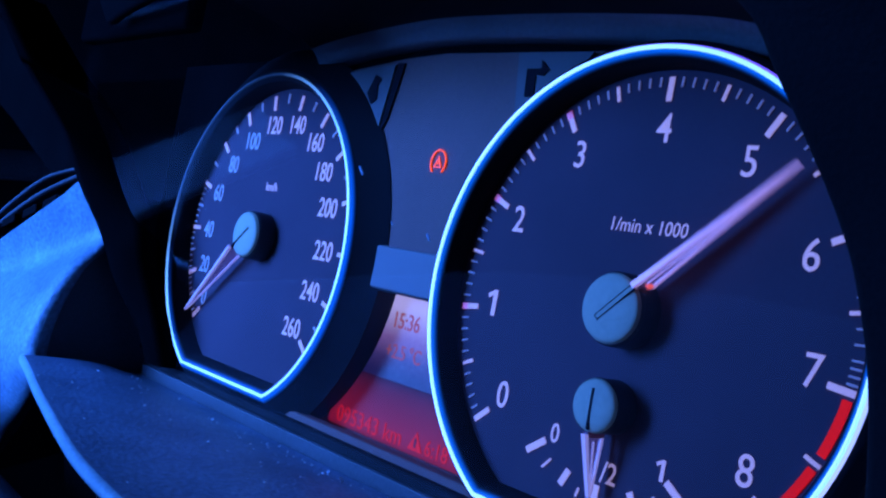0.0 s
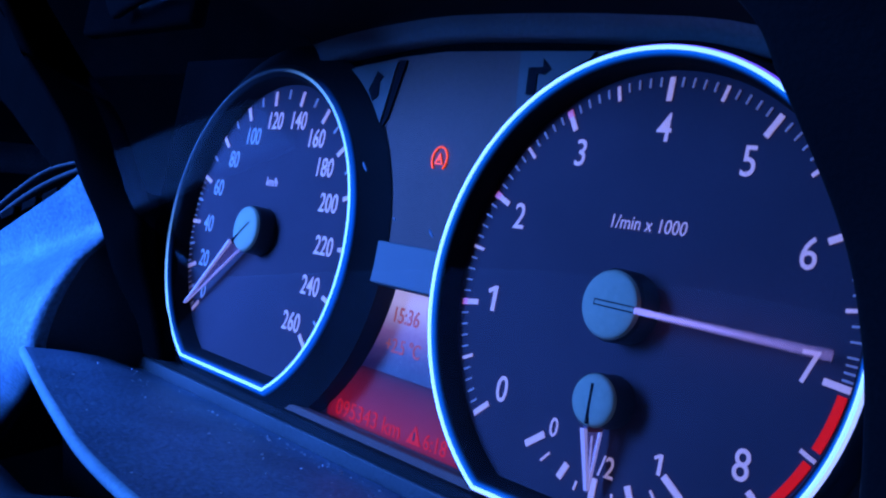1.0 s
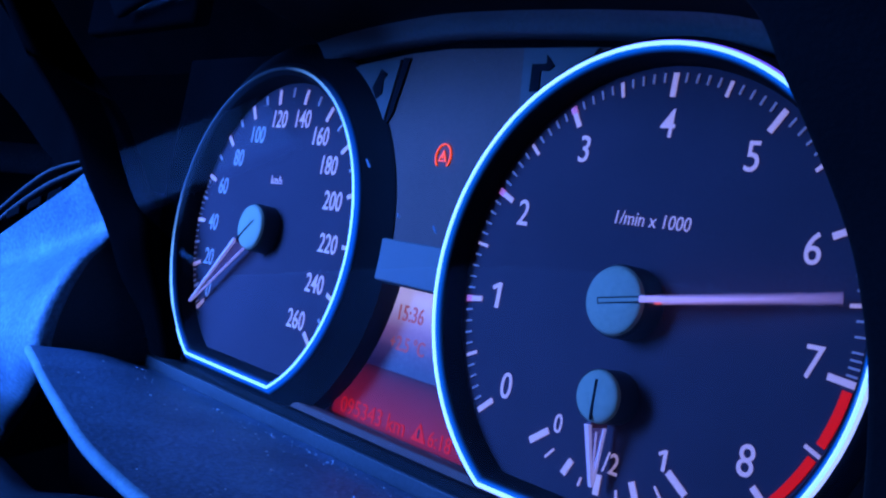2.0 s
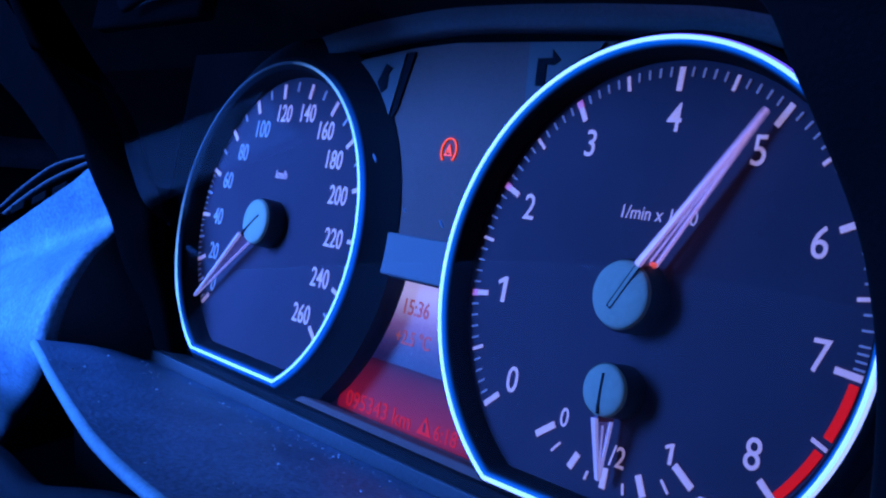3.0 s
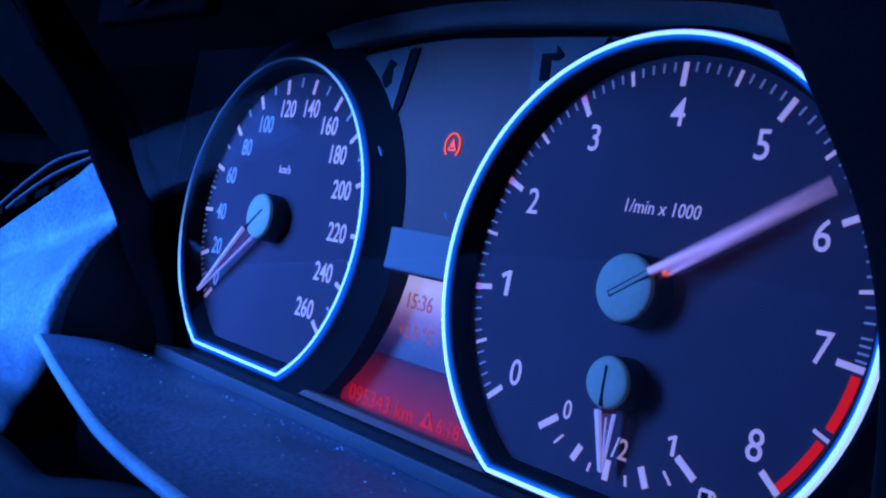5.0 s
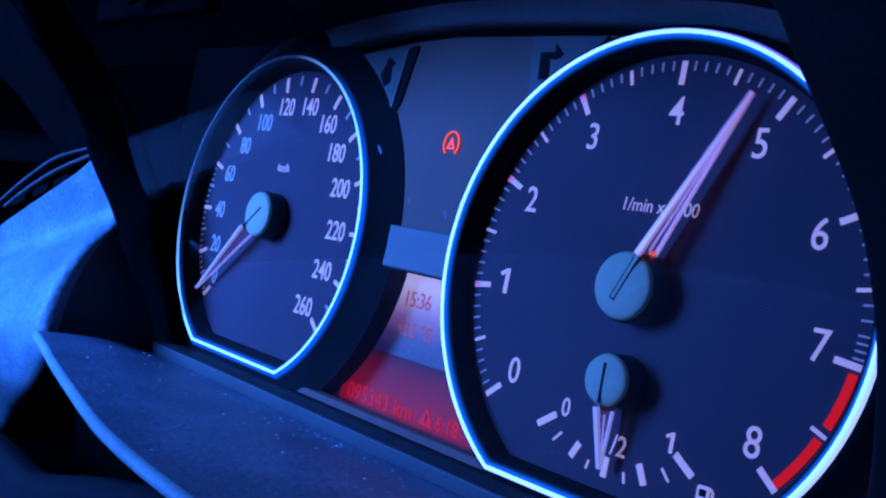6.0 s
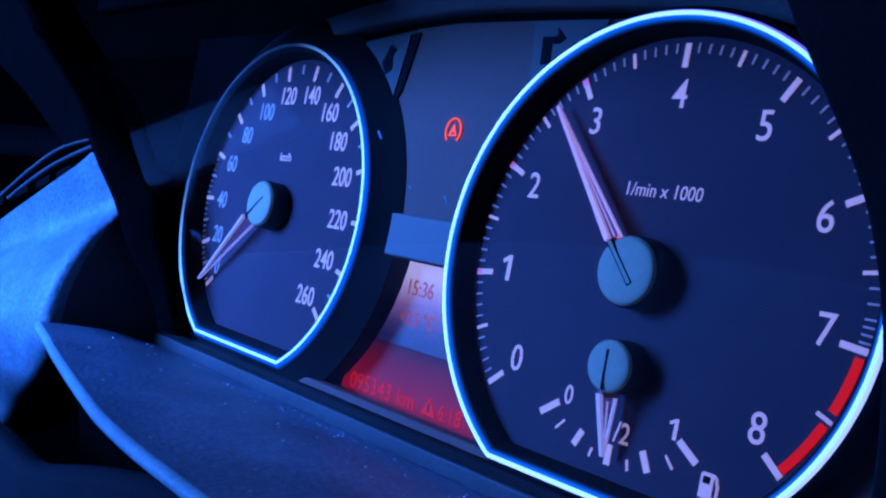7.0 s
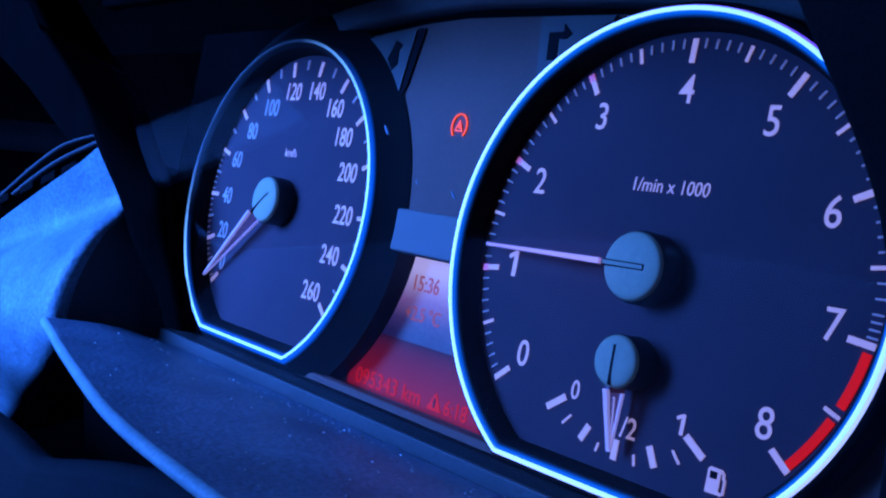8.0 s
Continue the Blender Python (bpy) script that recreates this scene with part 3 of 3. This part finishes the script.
def smooth_path(pts, n=8, closed=True):
    """A rounded line through the points."""
    out, k = [], len(pts)
    for i in range(k if closed else k - 1):
        p = [Vector(pts[(i + j) % k] if closed else pts[min(max(i + j, 0), k - 1)]) for j in (-1, 0, 1, 2)]
        for j in range(n):
            t = j / n
            out.append(tuple(0.5 * (2 * p[1] + (p[2] - p[0]) * t + (2 * p[0] - 5 * p[1] + 4 * p[2] - p[3]) * t * t + (3 * p[1] - p[0] - 3 * p[2] + p[3]) * t ** 3)))
    if not closed:
        out.append(tuple(pts[-1]))
    return out


OPENING = [(-3.6, -0.93), (-3.12, -0.3), (-3.3, -0.13), (-3.63, 0.02), (-3.74, 0.46), (-3.85, 0.7), (-3.7, 0.92), (-3.2, 1.08), (-2.4, 1.18), (-1.5, 1.21), (-0.6, 1.2), (0.2, 1.16), (0.7, 1.07),
           (0.97, 0.89), (1.06, 0.72), (1.14, 0.55), (1.22, 0.36), (1.265, 0.18), (1.285, -0.1), (1.25, -0.5), (1.15, -0.85), (0.9, -1.08), (-2.0, -1.03)]
opening = smooth_path([(x, z * SL) for x, z in OPENING], 6)
pane = thing("cover_pane", "clear plastic cover leaning over the gauges", "cover")
pane.matrix_basis = PANE
part("clear_sheet", mesh_of("clear_sheet", [(x, 0, z) for x, z in opening], [tuple(reversed(range(len(opening))))], M_GLASS), pane).visible_shadow = False
hood = thing("shroud", "black plastic shroud around the cover of the gauges", "dashboard")
hood.matrix_basis = PANE
STEP = 6
FRAME = [(0.0, 0.02), (0.0, -0.02), (0.012, -0.035), (0.03, -0.04), (0.3, -0.04), (1.3, 0.1), (1.3, 0.3), (0.06, 0.05), (0.3, 0.8)]
part("front_frame", sweep(opening[STEP * 9: -STEP * 2 + 1], FRAME, M_HOODTOP, "front_frame", closed=False), hood, "broad black shroud around the cover")
# Same frame in a darker black: shade painted on its left end.
part("side_frame", sweep(opening[STEP * 7: STEP * 9 + 1], FRAME, M_BLACK, "side_frame", closed=False), hood, "left end of the shroud with its shade painted black")
# roof of the cavity, an arch above the panel; its lit band is painted grey
arch = smooth_path([(-2.62, 1.12), (-2.5, 1.14), (-2.366, 1.16), (-2.13, 1.185), (-1.85, 1.207), (-1.468, 1.225), (-1.08, 1.215), (-0.648, 1.192), (-0.2, 1.158), (0.3, 1.1), (0.85, 0.95)], 6, False)
IN_CL = PANE.inverted() @ CL
part("cavity_roof", sweep(arch, [(0.0, 0.066), (-0.004, -0.03), (0.002, -0.046), (0.012, -0.056), (0.03, -0.066), (0.06, -0.085), (0.09, -0.12)], M_LIP, "cavity_roof", closed=False), hood, "arch under the shroud, painted grey as lit", at=IN_CL)
part("roof_groove", sweep(arch, [(-0.2, 0.066), (0.2, 0.066)], M_BLACK, "roof_groove", closed=False), hood, at=IN_CL)
part("hood_underside", sweep(arch, [(0.09, -0.12), (0.13, -0.2), (0.17, -0.36), (0.2, -0.6), (0.24, -1.0), (0.3, -1.5), (0.9, -1.6), (0.9, 0.3)], M_HOODTOP, "hood_underside", closed=False), hood, "dark underside of the hood", at=IN_CL)
# Block added to keep the lamp off the arch's left end.
part("arch_light_blocker", block(-3.9, -2.4, -1.06, -0.95, 1.03, 2.1, M_STRUT, "arch_light_blocker", 0.03), hood, "black block added to shade the arch", at=IN_CL)
# Glints of specks on the cover, painted as pale discs.
for x, z, k in ((-0.958, 0.385, 1.0), (-0.565, 0.147, 0.8), (-0.8, 0.181, 0.45)):
    mark = disc(0.009, -0.003, 0.0, M_GLINT, "glint_speck", 0.002, 12)
    ob = part("glint_speck", mark, pane, "faint pale speck on the cover, painted as a glint", at=off(x, -0.002, z * SL, -20))
    ob.scale = (k, 1, 2.6 * k)

# ---- shelf, its ledge and the lit dashboard beside it ----
LIP = smooth_path([(-4.06, -0.98), (-3.6, -1.09), (-3.0, -1.24), (-1.99, -1.47), (-1.4, -1.58), (-0.72, -1.64), (0.3, -1.66), (2.2, -1.5)], 8, False)


def shelf_mesh(edge):
    """Runs from the foot of the cover, dips, and rolls over into a soft lip and down behind it."""
    verts, faces, roll = [], [], 0.032
    turns = [radians(a) for a in (8, 22, 36, 50, 64, 78, 92, 110, 130, 150)]
    for x, y in LIP:
        run = -0.1 - y - roll
        top = [(run * t, h) for t, h in ((0.0, -0.075), (0.08, -0.072), (0.18, -0.056), (0.28, -0.036), (0.4, -0.018), (0.55, -0.006), (0.75, -0.001), (0.92, 0.0), (1.0, 0.001))]
        lip = [top[-1]] + [(run + roll * math.sin(a), 0.001 - roll * (1 - math.cos(a))) for a in turns]
        end = lip[-1]
        under = [end, (end[0] - 0.1, end[1] - 0.05), (end[0] * 0.6, end[1] - 0.3), (end[0] * 0.45, end[1] - 0.9)]
        verts += [(x, -0.1 - d, -1.05 + h) for d, h in (top, lip, under)[edge]]
    k = len(verts) // len(LIP)
    for i in range(len(LIP) - 1):
        for p in range(k - 1):
            faces.append((i * k + p, (i + 1) * k + p, (i + 1) * k + p + 1, i * k + p + 1))
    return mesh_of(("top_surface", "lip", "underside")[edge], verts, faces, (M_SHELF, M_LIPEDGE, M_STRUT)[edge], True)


shelf = thing("shelf", "dusty grained black shelf with a rounded lip below the gauges", "dashboard")
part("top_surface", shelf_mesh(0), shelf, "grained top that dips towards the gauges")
part("lip", shelf_mesh(1), shelf, "rounded lip with its highlight painted pale")
# Shade below the lip, painted as a black surface.
part("underside", shelf_mesh(2), shelf, "underside with its shade painted black")
ledge = thing("ledge", "stepped dark ledge at the foot of the gauges", "trim")
part("step", block(-4.2, 1.4, -0.1, 0.04, -1.09, -0.985, M_HOODTOP, "step", 0.02), ledge)
part("step", block(-2.75, 1.4, -0.045, 0.04, -1.0, -0.945, M_PANEL, "step", 0.015), ledge, "grey sill below the display")
part("bead", block(-4.1, 1.4, -0.122, -0.09, -1.13, -1.04, M_HOOD, "bead", 0.012), ledge, "rounded bead along the foot of the cover")


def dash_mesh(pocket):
    """A lit face that rolls over into the pocket beside the cover; the pocket's shade is a darker colour."""
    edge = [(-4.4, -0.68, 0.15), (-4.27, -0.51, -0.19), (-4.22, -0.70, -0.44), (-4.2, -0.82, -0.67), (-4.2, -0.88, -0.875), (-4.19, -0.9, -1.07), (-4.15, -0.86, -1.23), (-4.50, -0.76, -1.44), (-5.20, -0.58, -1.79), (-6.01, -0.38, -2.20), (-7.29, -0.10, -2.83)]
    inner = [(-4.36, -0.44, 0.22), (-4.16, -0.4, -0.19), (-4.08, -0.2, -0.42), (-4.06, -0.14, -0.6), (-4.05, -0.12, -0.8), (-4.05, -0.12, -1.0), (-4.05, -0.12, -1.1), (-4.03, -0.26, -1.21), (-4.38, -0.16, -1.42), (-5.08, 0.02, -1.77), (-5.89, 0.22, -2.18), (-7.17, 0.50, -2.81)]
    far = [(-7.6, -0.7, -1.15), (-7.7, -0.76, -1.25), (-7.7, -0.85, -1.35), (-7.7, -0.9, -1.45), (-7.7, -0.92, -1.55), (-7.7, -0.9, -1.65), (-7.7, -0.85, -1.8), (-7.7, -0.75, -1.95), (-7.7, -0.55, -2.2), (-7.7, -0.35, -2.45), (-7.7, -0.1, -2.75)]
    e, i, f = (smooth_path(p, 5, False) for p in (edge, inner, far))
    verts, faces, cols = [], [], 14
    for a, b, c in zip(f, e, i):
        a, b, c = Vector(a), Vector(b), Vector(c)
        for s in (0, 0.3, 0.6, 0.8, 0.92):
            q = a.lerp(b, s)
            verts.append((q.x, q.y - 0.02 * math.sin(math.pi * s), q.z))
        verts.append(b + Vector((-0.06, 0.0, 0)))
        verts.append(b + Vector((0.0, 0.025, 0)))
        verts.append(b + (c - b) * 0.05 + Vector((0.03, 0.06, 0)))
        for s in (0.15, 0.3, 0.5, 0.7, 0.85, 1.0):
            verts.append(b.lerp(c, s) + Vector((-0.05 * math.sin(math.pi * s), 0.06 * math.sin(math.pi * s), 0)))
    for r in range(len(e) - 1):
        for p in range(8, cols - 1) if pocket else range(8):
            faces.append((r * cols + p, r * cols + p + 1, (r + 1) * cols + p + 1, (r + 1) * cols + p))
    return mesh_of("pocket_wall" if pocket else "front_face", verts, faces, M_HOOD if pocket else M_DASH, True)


dash = thing("dashboard", "grained grey dashboard beside the gauges lit by blue daylight", "dashboard")
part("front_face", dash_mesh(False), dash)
# The wall's shade is painted: a darker material than the front face.
part("pocket_wall", dash_mesh(True), dash, "grained recess wall with its shade painted dark")
# the dark upright strip between the cover and the lit face
def strip_mesh():
    """An upright rounded strip that leans out to the left with height."""
    left = smooth_path([(-3.78, -0.24, -0.98), (-3.88, -0.3, -0.755), (-4.02, -0.46, -0.48), (-4.24, -0.54, -0.165), (-4.404, -0.69, 0.144), (-4.757, -0.76, 0.513), (-5.086, -0.82, 0.73), (-5.545, -0.87, 0.99), (-5.8, -0.9, 1.159), (-6.75, -0.95, 1.75)], 5, False)
    right = smooth_path([(-3.56, -0.22, -0.98), (-3.66, -0.28, -0.717), (-3.877, -0.36, -0.318), (-3.993, -0.38, -0.054), (-4.161, -0.4, 0.117), (-4.377, -0.4, 0.284), (-4.819, -0.4, 0.621), (-5.358, -0.4, 0.89), (-5.871, -0.4, 1.122), (-7.2, -0.4, 1.8)], 5, False)
    verts, faces, k = [], [], 7
    for a, b in zip(left, right):
        a, b = Vector(a), Vector(b)
        for j in range(k):
            q = j / (k - 1)
            verts.append(a.lerp(b, q) + Vector((0, -0.03 * math.sin(math.pi * q), 0)))
        verts.append(b + Vector((0.0, 0.12, 0)))
        verts.append(a + Vector((0.0, 0.12, 0)))
    k += 2
    for r in range(len(left) - 1):
        for p in range(k):
            faces.append((r * k + p, r * k + (p + 1) % k, (r + 1) * k + (p + 1) % k, (r + 1) * k + p))
    return mesh_of("side_strip", verts, faces, M_STRUT, True)


part("side_strip", strip_mesh(), dash, "black upright trim strip")
part("rear_strip", plate([(-5.0, 0.0), (-4.86, 0.2), (-5.485, 0.586), (-7.265, 1.434), (-8.34, 1.9), (-8.65, 1.18), (-7.71, 0.918), (-6.783, 0.641), (-5.947, 0.339), (-5.493, 0.186), (-5.27, 0.05)], -0.5, -0.42, M_STRUT, "rear_strip"), dash, "second black strip behind the first")
for d, r in ((0.16, 0.014), (0.26, 0.01)):
    line = [(-4.6, 0.14 + d * 0.5), (-5.3, -0.13 + d * 1.1), (-5.9, -0.34 + d * 1.1), (-6.5, -0.58 + d), (-7.6, -1.05 + d)]
    part("vent_edge", sweep(smooth_path(line, 5, False), loop_profile([(-r, -0.6), (0, -0.62), (r, -0.6), (r, -0.5), (-r, -0.5)]), M_HOOD, "vent_edge", closed=False, cap=True), dash, "thin dark vent edge")
for x, z in ((-6.44, -0.4), (-5.9, -0.25), (-5.45, -0.135), (-5.05, -0.03)):
    part("vent_slot", block(-0.14, 0.14, -0.64, -0.58, -0.035, 0.035, M_BLACK, "vent_slot", 0.01), dash, "black vent slot", at=off(x, 0, z, -16))
part("top", mesh_of("top", [(-4.4, -0.66, 0.14), (-7.6, -0.68, -1.16), (-9.5, 2.0, -0.9), (-5.0, 2.0, 0.1)], [(0, 1, 2, 3)], M_BLACK), dash, "dark dashboard top")


def cowl_mesh(lower):
    path = smooth_path([(-6.0, -1.6), (-3.6, -1.575), (-3.17, -1.57), (-2.87, -1.58), (-2.59, -1.583), (-2.3, -1.52), (-1.96, -1.424), (-1.49, -1.309), (-0.85, -1.22), (1.2, -1.2)], 5, False)
    verts, faces = [], []
    prof = [(0.0, -1.3), (0.02, -1.38), (0.0, -1.42), (-0.06, -1.44), (-0.5, -1.5), (-1.4, -1.7)]
    for x, z in path:
        for o, y in prof:
            verts.append((x, y, z + o))
    k = len(prof)
    for i in range(len(path) - 1):
        for p in range(3, k - 1) if lower else range(3):
            faces.append((i * k + p, i * k + p + 1, (i + 1) * k + p + 1, (i + 1) * k + p))
    return mesh_of("lower_shell" if lower else "rim", verts, faces, M_COWL, True)


cowl = thing("column_cowl", "grained black steering column cowl below the shelf", "cowl")
part("rim", cowl_mesh(False), cowl, "rounded black rim")
part("lower_shell", cowl_mesh(True), cowl)
thing("stud", "small black clip at the corner of the cover", "clip", (-3.95, -0.16, -0.9), me=disc(0.025, -0.05, 0.03, M_BLACK, "stud"))


def dust_mesh():
    rng = random.Random(5)
    verts, faces = [], []
    for k in range(130):
        x, t = rng.uniform(-3.8, 0.5), rng.uniform(0.12, 0.97)
        if k % 3 == 0:
            x, t = rng.uniform(-2.6, -0.2), rng.gauss(0.2, 0.06)
        if k < 14:
            x, t = -2.05 + 0.065 * k + rng.uniform(-0.03, 0.03), rng.uniform(0.07, 0.12)
        y = -0.1 - (0.88 + 0.26 * min(2.6, x + 4.06)) * t
        z = -1.049 - 0.075 * max(0.0, 1 - t / 0.5) ** 1.3
        r = rng.choice((0.003, 0.004, 0.005, 0.008)) if k > 13 else rng.choice((0.006, 0.008, 0.012))
        s = len(verts)
        a = rng.uniform(0, 3)
        verts += [(x + r * math.cos(a + k * 2.09), y + r * 1.6 * math.sin(a + k * 2.09), z) for k in range(3)] + [(x, y, z + r)]
        faces += [(s, s + 1, s + 3), (s + 1, s + 2, s + 3), (s + 2, s, s + 3), (s, s + 2, s + 1)]
    return mesh_of("dust", verts, faces, M_DUST)


thing("dust", "pale dust specks lying on the shelf", "dust", me=dust_mesh(), kind="stuff")


# ---- the cabin around, in upright metres ----
def slab(name, x0, x1, y0, y1, z0, z1, mat, label, category):
    me = block(x0 / U, x1 / U, y0 / U, y1 / U, z0 / U, z1 / U, mat, name)
    ob = new(name, me)
    return tagged(ob, label, category, kind="structure")


slab("floor", -0.7, 0.9, -1.7, 0.6, 0.2, 0.24, M_CABIN, "dark cabin floor", "floor")
slab("ceiling", -0.7, 0.9, -1.7, 0.6, 1.5, 1.54, M_CABIN, "dark cabin ceiling", "ceiling")
slab("wall_rear", -0.7, 0.9, -1.74, -1.7, 0.2, 1.54, M_CABIN, "dark cabin rear wall", "wall")
slab("wall_front", -0.7, 0.9, 0.6, 0.64, 0.2, 1.54, M_CABIN, "dark cabin front wall", "wall")
slab("wall_right", 0.9, 0.94, -1.7, 0.6, 0.2, 1.54, M_CABIN, "dark cabin side wall", "wall")
slab("wall_left", -0.53, -0.48, -1.7, 0.6, 0.2, 1.0, M_CABIN, "dark door below the side window", "wall")
slab("wall_left_front", -0.53, -0.47, -0.1, 0.6, 1.0, 1.54, M_CABIN, "dark pillar before the side window", "wall")
slab("wall_left_rear", -0.53, -0.47, -1.7, -0.9, 1.0, 1.54, M_CABIN, "dark pillar behind the side window", "wall")
def moulding(name, mat):
    """A long moulding with one broad rounded face turned up and inward."""
    sec = [(-10.0, 0.2), (-9.92, 0.19), (-9.82, 0.12), (-9.76, 0.02), (-9.76, -0.08), (-9.84, -0.16), (-10.0, -0.18)]
    verts = [(x, y, z) for y in (-3.0, 1.15) for x, z in sec]
    k = len(sec)
    faces = [tuple(range(k)), tuple(reversed(range(k, 2 * k)))] + [(i, k + i, k + (i + 1) % k, (i + 1) % k) for i in range(k)]
    return mesh_of(name, verts, faces, mat, True)


door_moulding = new("door_moulding", moulding("door_moulding", M_LEDGE))
door_moulding.matrix_world = CL @ Matrix.Translation(Vector((0, 0, 0.2)) * U) @ pose(0, 0, 0, 8, 0, 0)
tagged(door_moulding, "pale rounded moulding along the door", "door trim", kind="structure")


def prism(name, mat):
    """A long bar with one broad slanted face turned up and inward, added to reflect in the cover."""
    sec = [(-9.75, 0.33), (-9.65, 0.36), (-9.05, -0.26), (-9.05, -0.36), (-9.75, -0.36)]
    verts = [(x, y, z) for y in (-4.6, -1.2) for x, z in sec]
    k = len(sec)
    faces = [tuple(range(k)), tuple(reversed(range(k, 2 * k)))] + [(i, k + i, k + (i + 1) % k, (i + 1) % k) for i in range(k)]
    return mesh_of(name, verts, faces, mat)


# Unseen bar added so that its reflection makes the band on the cover.
reflection_bar = new("reflection_bar", prism("reflection_bar", M_LEDGE))
reflection_bar.matrix_world = CL @ Matrix.Translation(Vector((0, -3.0, -1.93)) * U) @ pose(0, 0, 0, 18.5, 0, 0) @ Matrix.Translation(Vector((0, 3.0, 0)) * U)
tagged(reflection_bar, "pale unseen bar added to reflect in the cover", "door trim", kind="structure")


def motions():
    rows = [(0, 46.1), (0.1, 63.9), (0.2, 75.8), (0.3, 73.4), (0.4, 66.2), (0.5, 59.2), (0.6, 50.2), (0.7, 47.1), (0.8, 55.4), (0.9, 71.5), (1, 91.4), (1.1, 97.0),
            (1.2, 91.8), (1.3, 85.0), (1.4, 74.7), (1.5, 66.2), (1.6, 55.3), (1.7, 49.3), (1.8, 50.0), (1.95, 69.0), (2.1, 90.5), (2.2, 92.5), (2.35, 81.5), (2.6, 61.0),
            (2.8, 47.7), (2.9, 40.0), (3, 29.9), (3.2, 13.9), (3.4, 1.2), (3.5, -5.4), (3.6, -13.3), (3.8, -24.2), (4, -35.5), (4.2, -45.9), (4.3, -51.0), (4.4, -54.7),
            (4.5, -53.3), (4.6, -35.2), (4.7, -16.3), (4.85, 20.0), (5, 57.0), (5.15, 79.5), (5.3, 77.5), (5.5, 62.5), (5.8, 41.1), (5.9, 34.5), (6, 24.5), (6.1, 18.8),
            (6.2, 8.8), (6.3, 3.4), (6.5, -10.2), (6.6, -18.1), (6.8, -29.3), (7, -41.2), (7.2, -53.0), (7.4, -61.9), (7.6, -72.5), (7.7, -76.7), (7.8, -82.1), (8, -90.8)]
    walk(tach_needle, [(t, pose(0, 0, 0, 0, a, 0)) for t, a in rows])


motions()
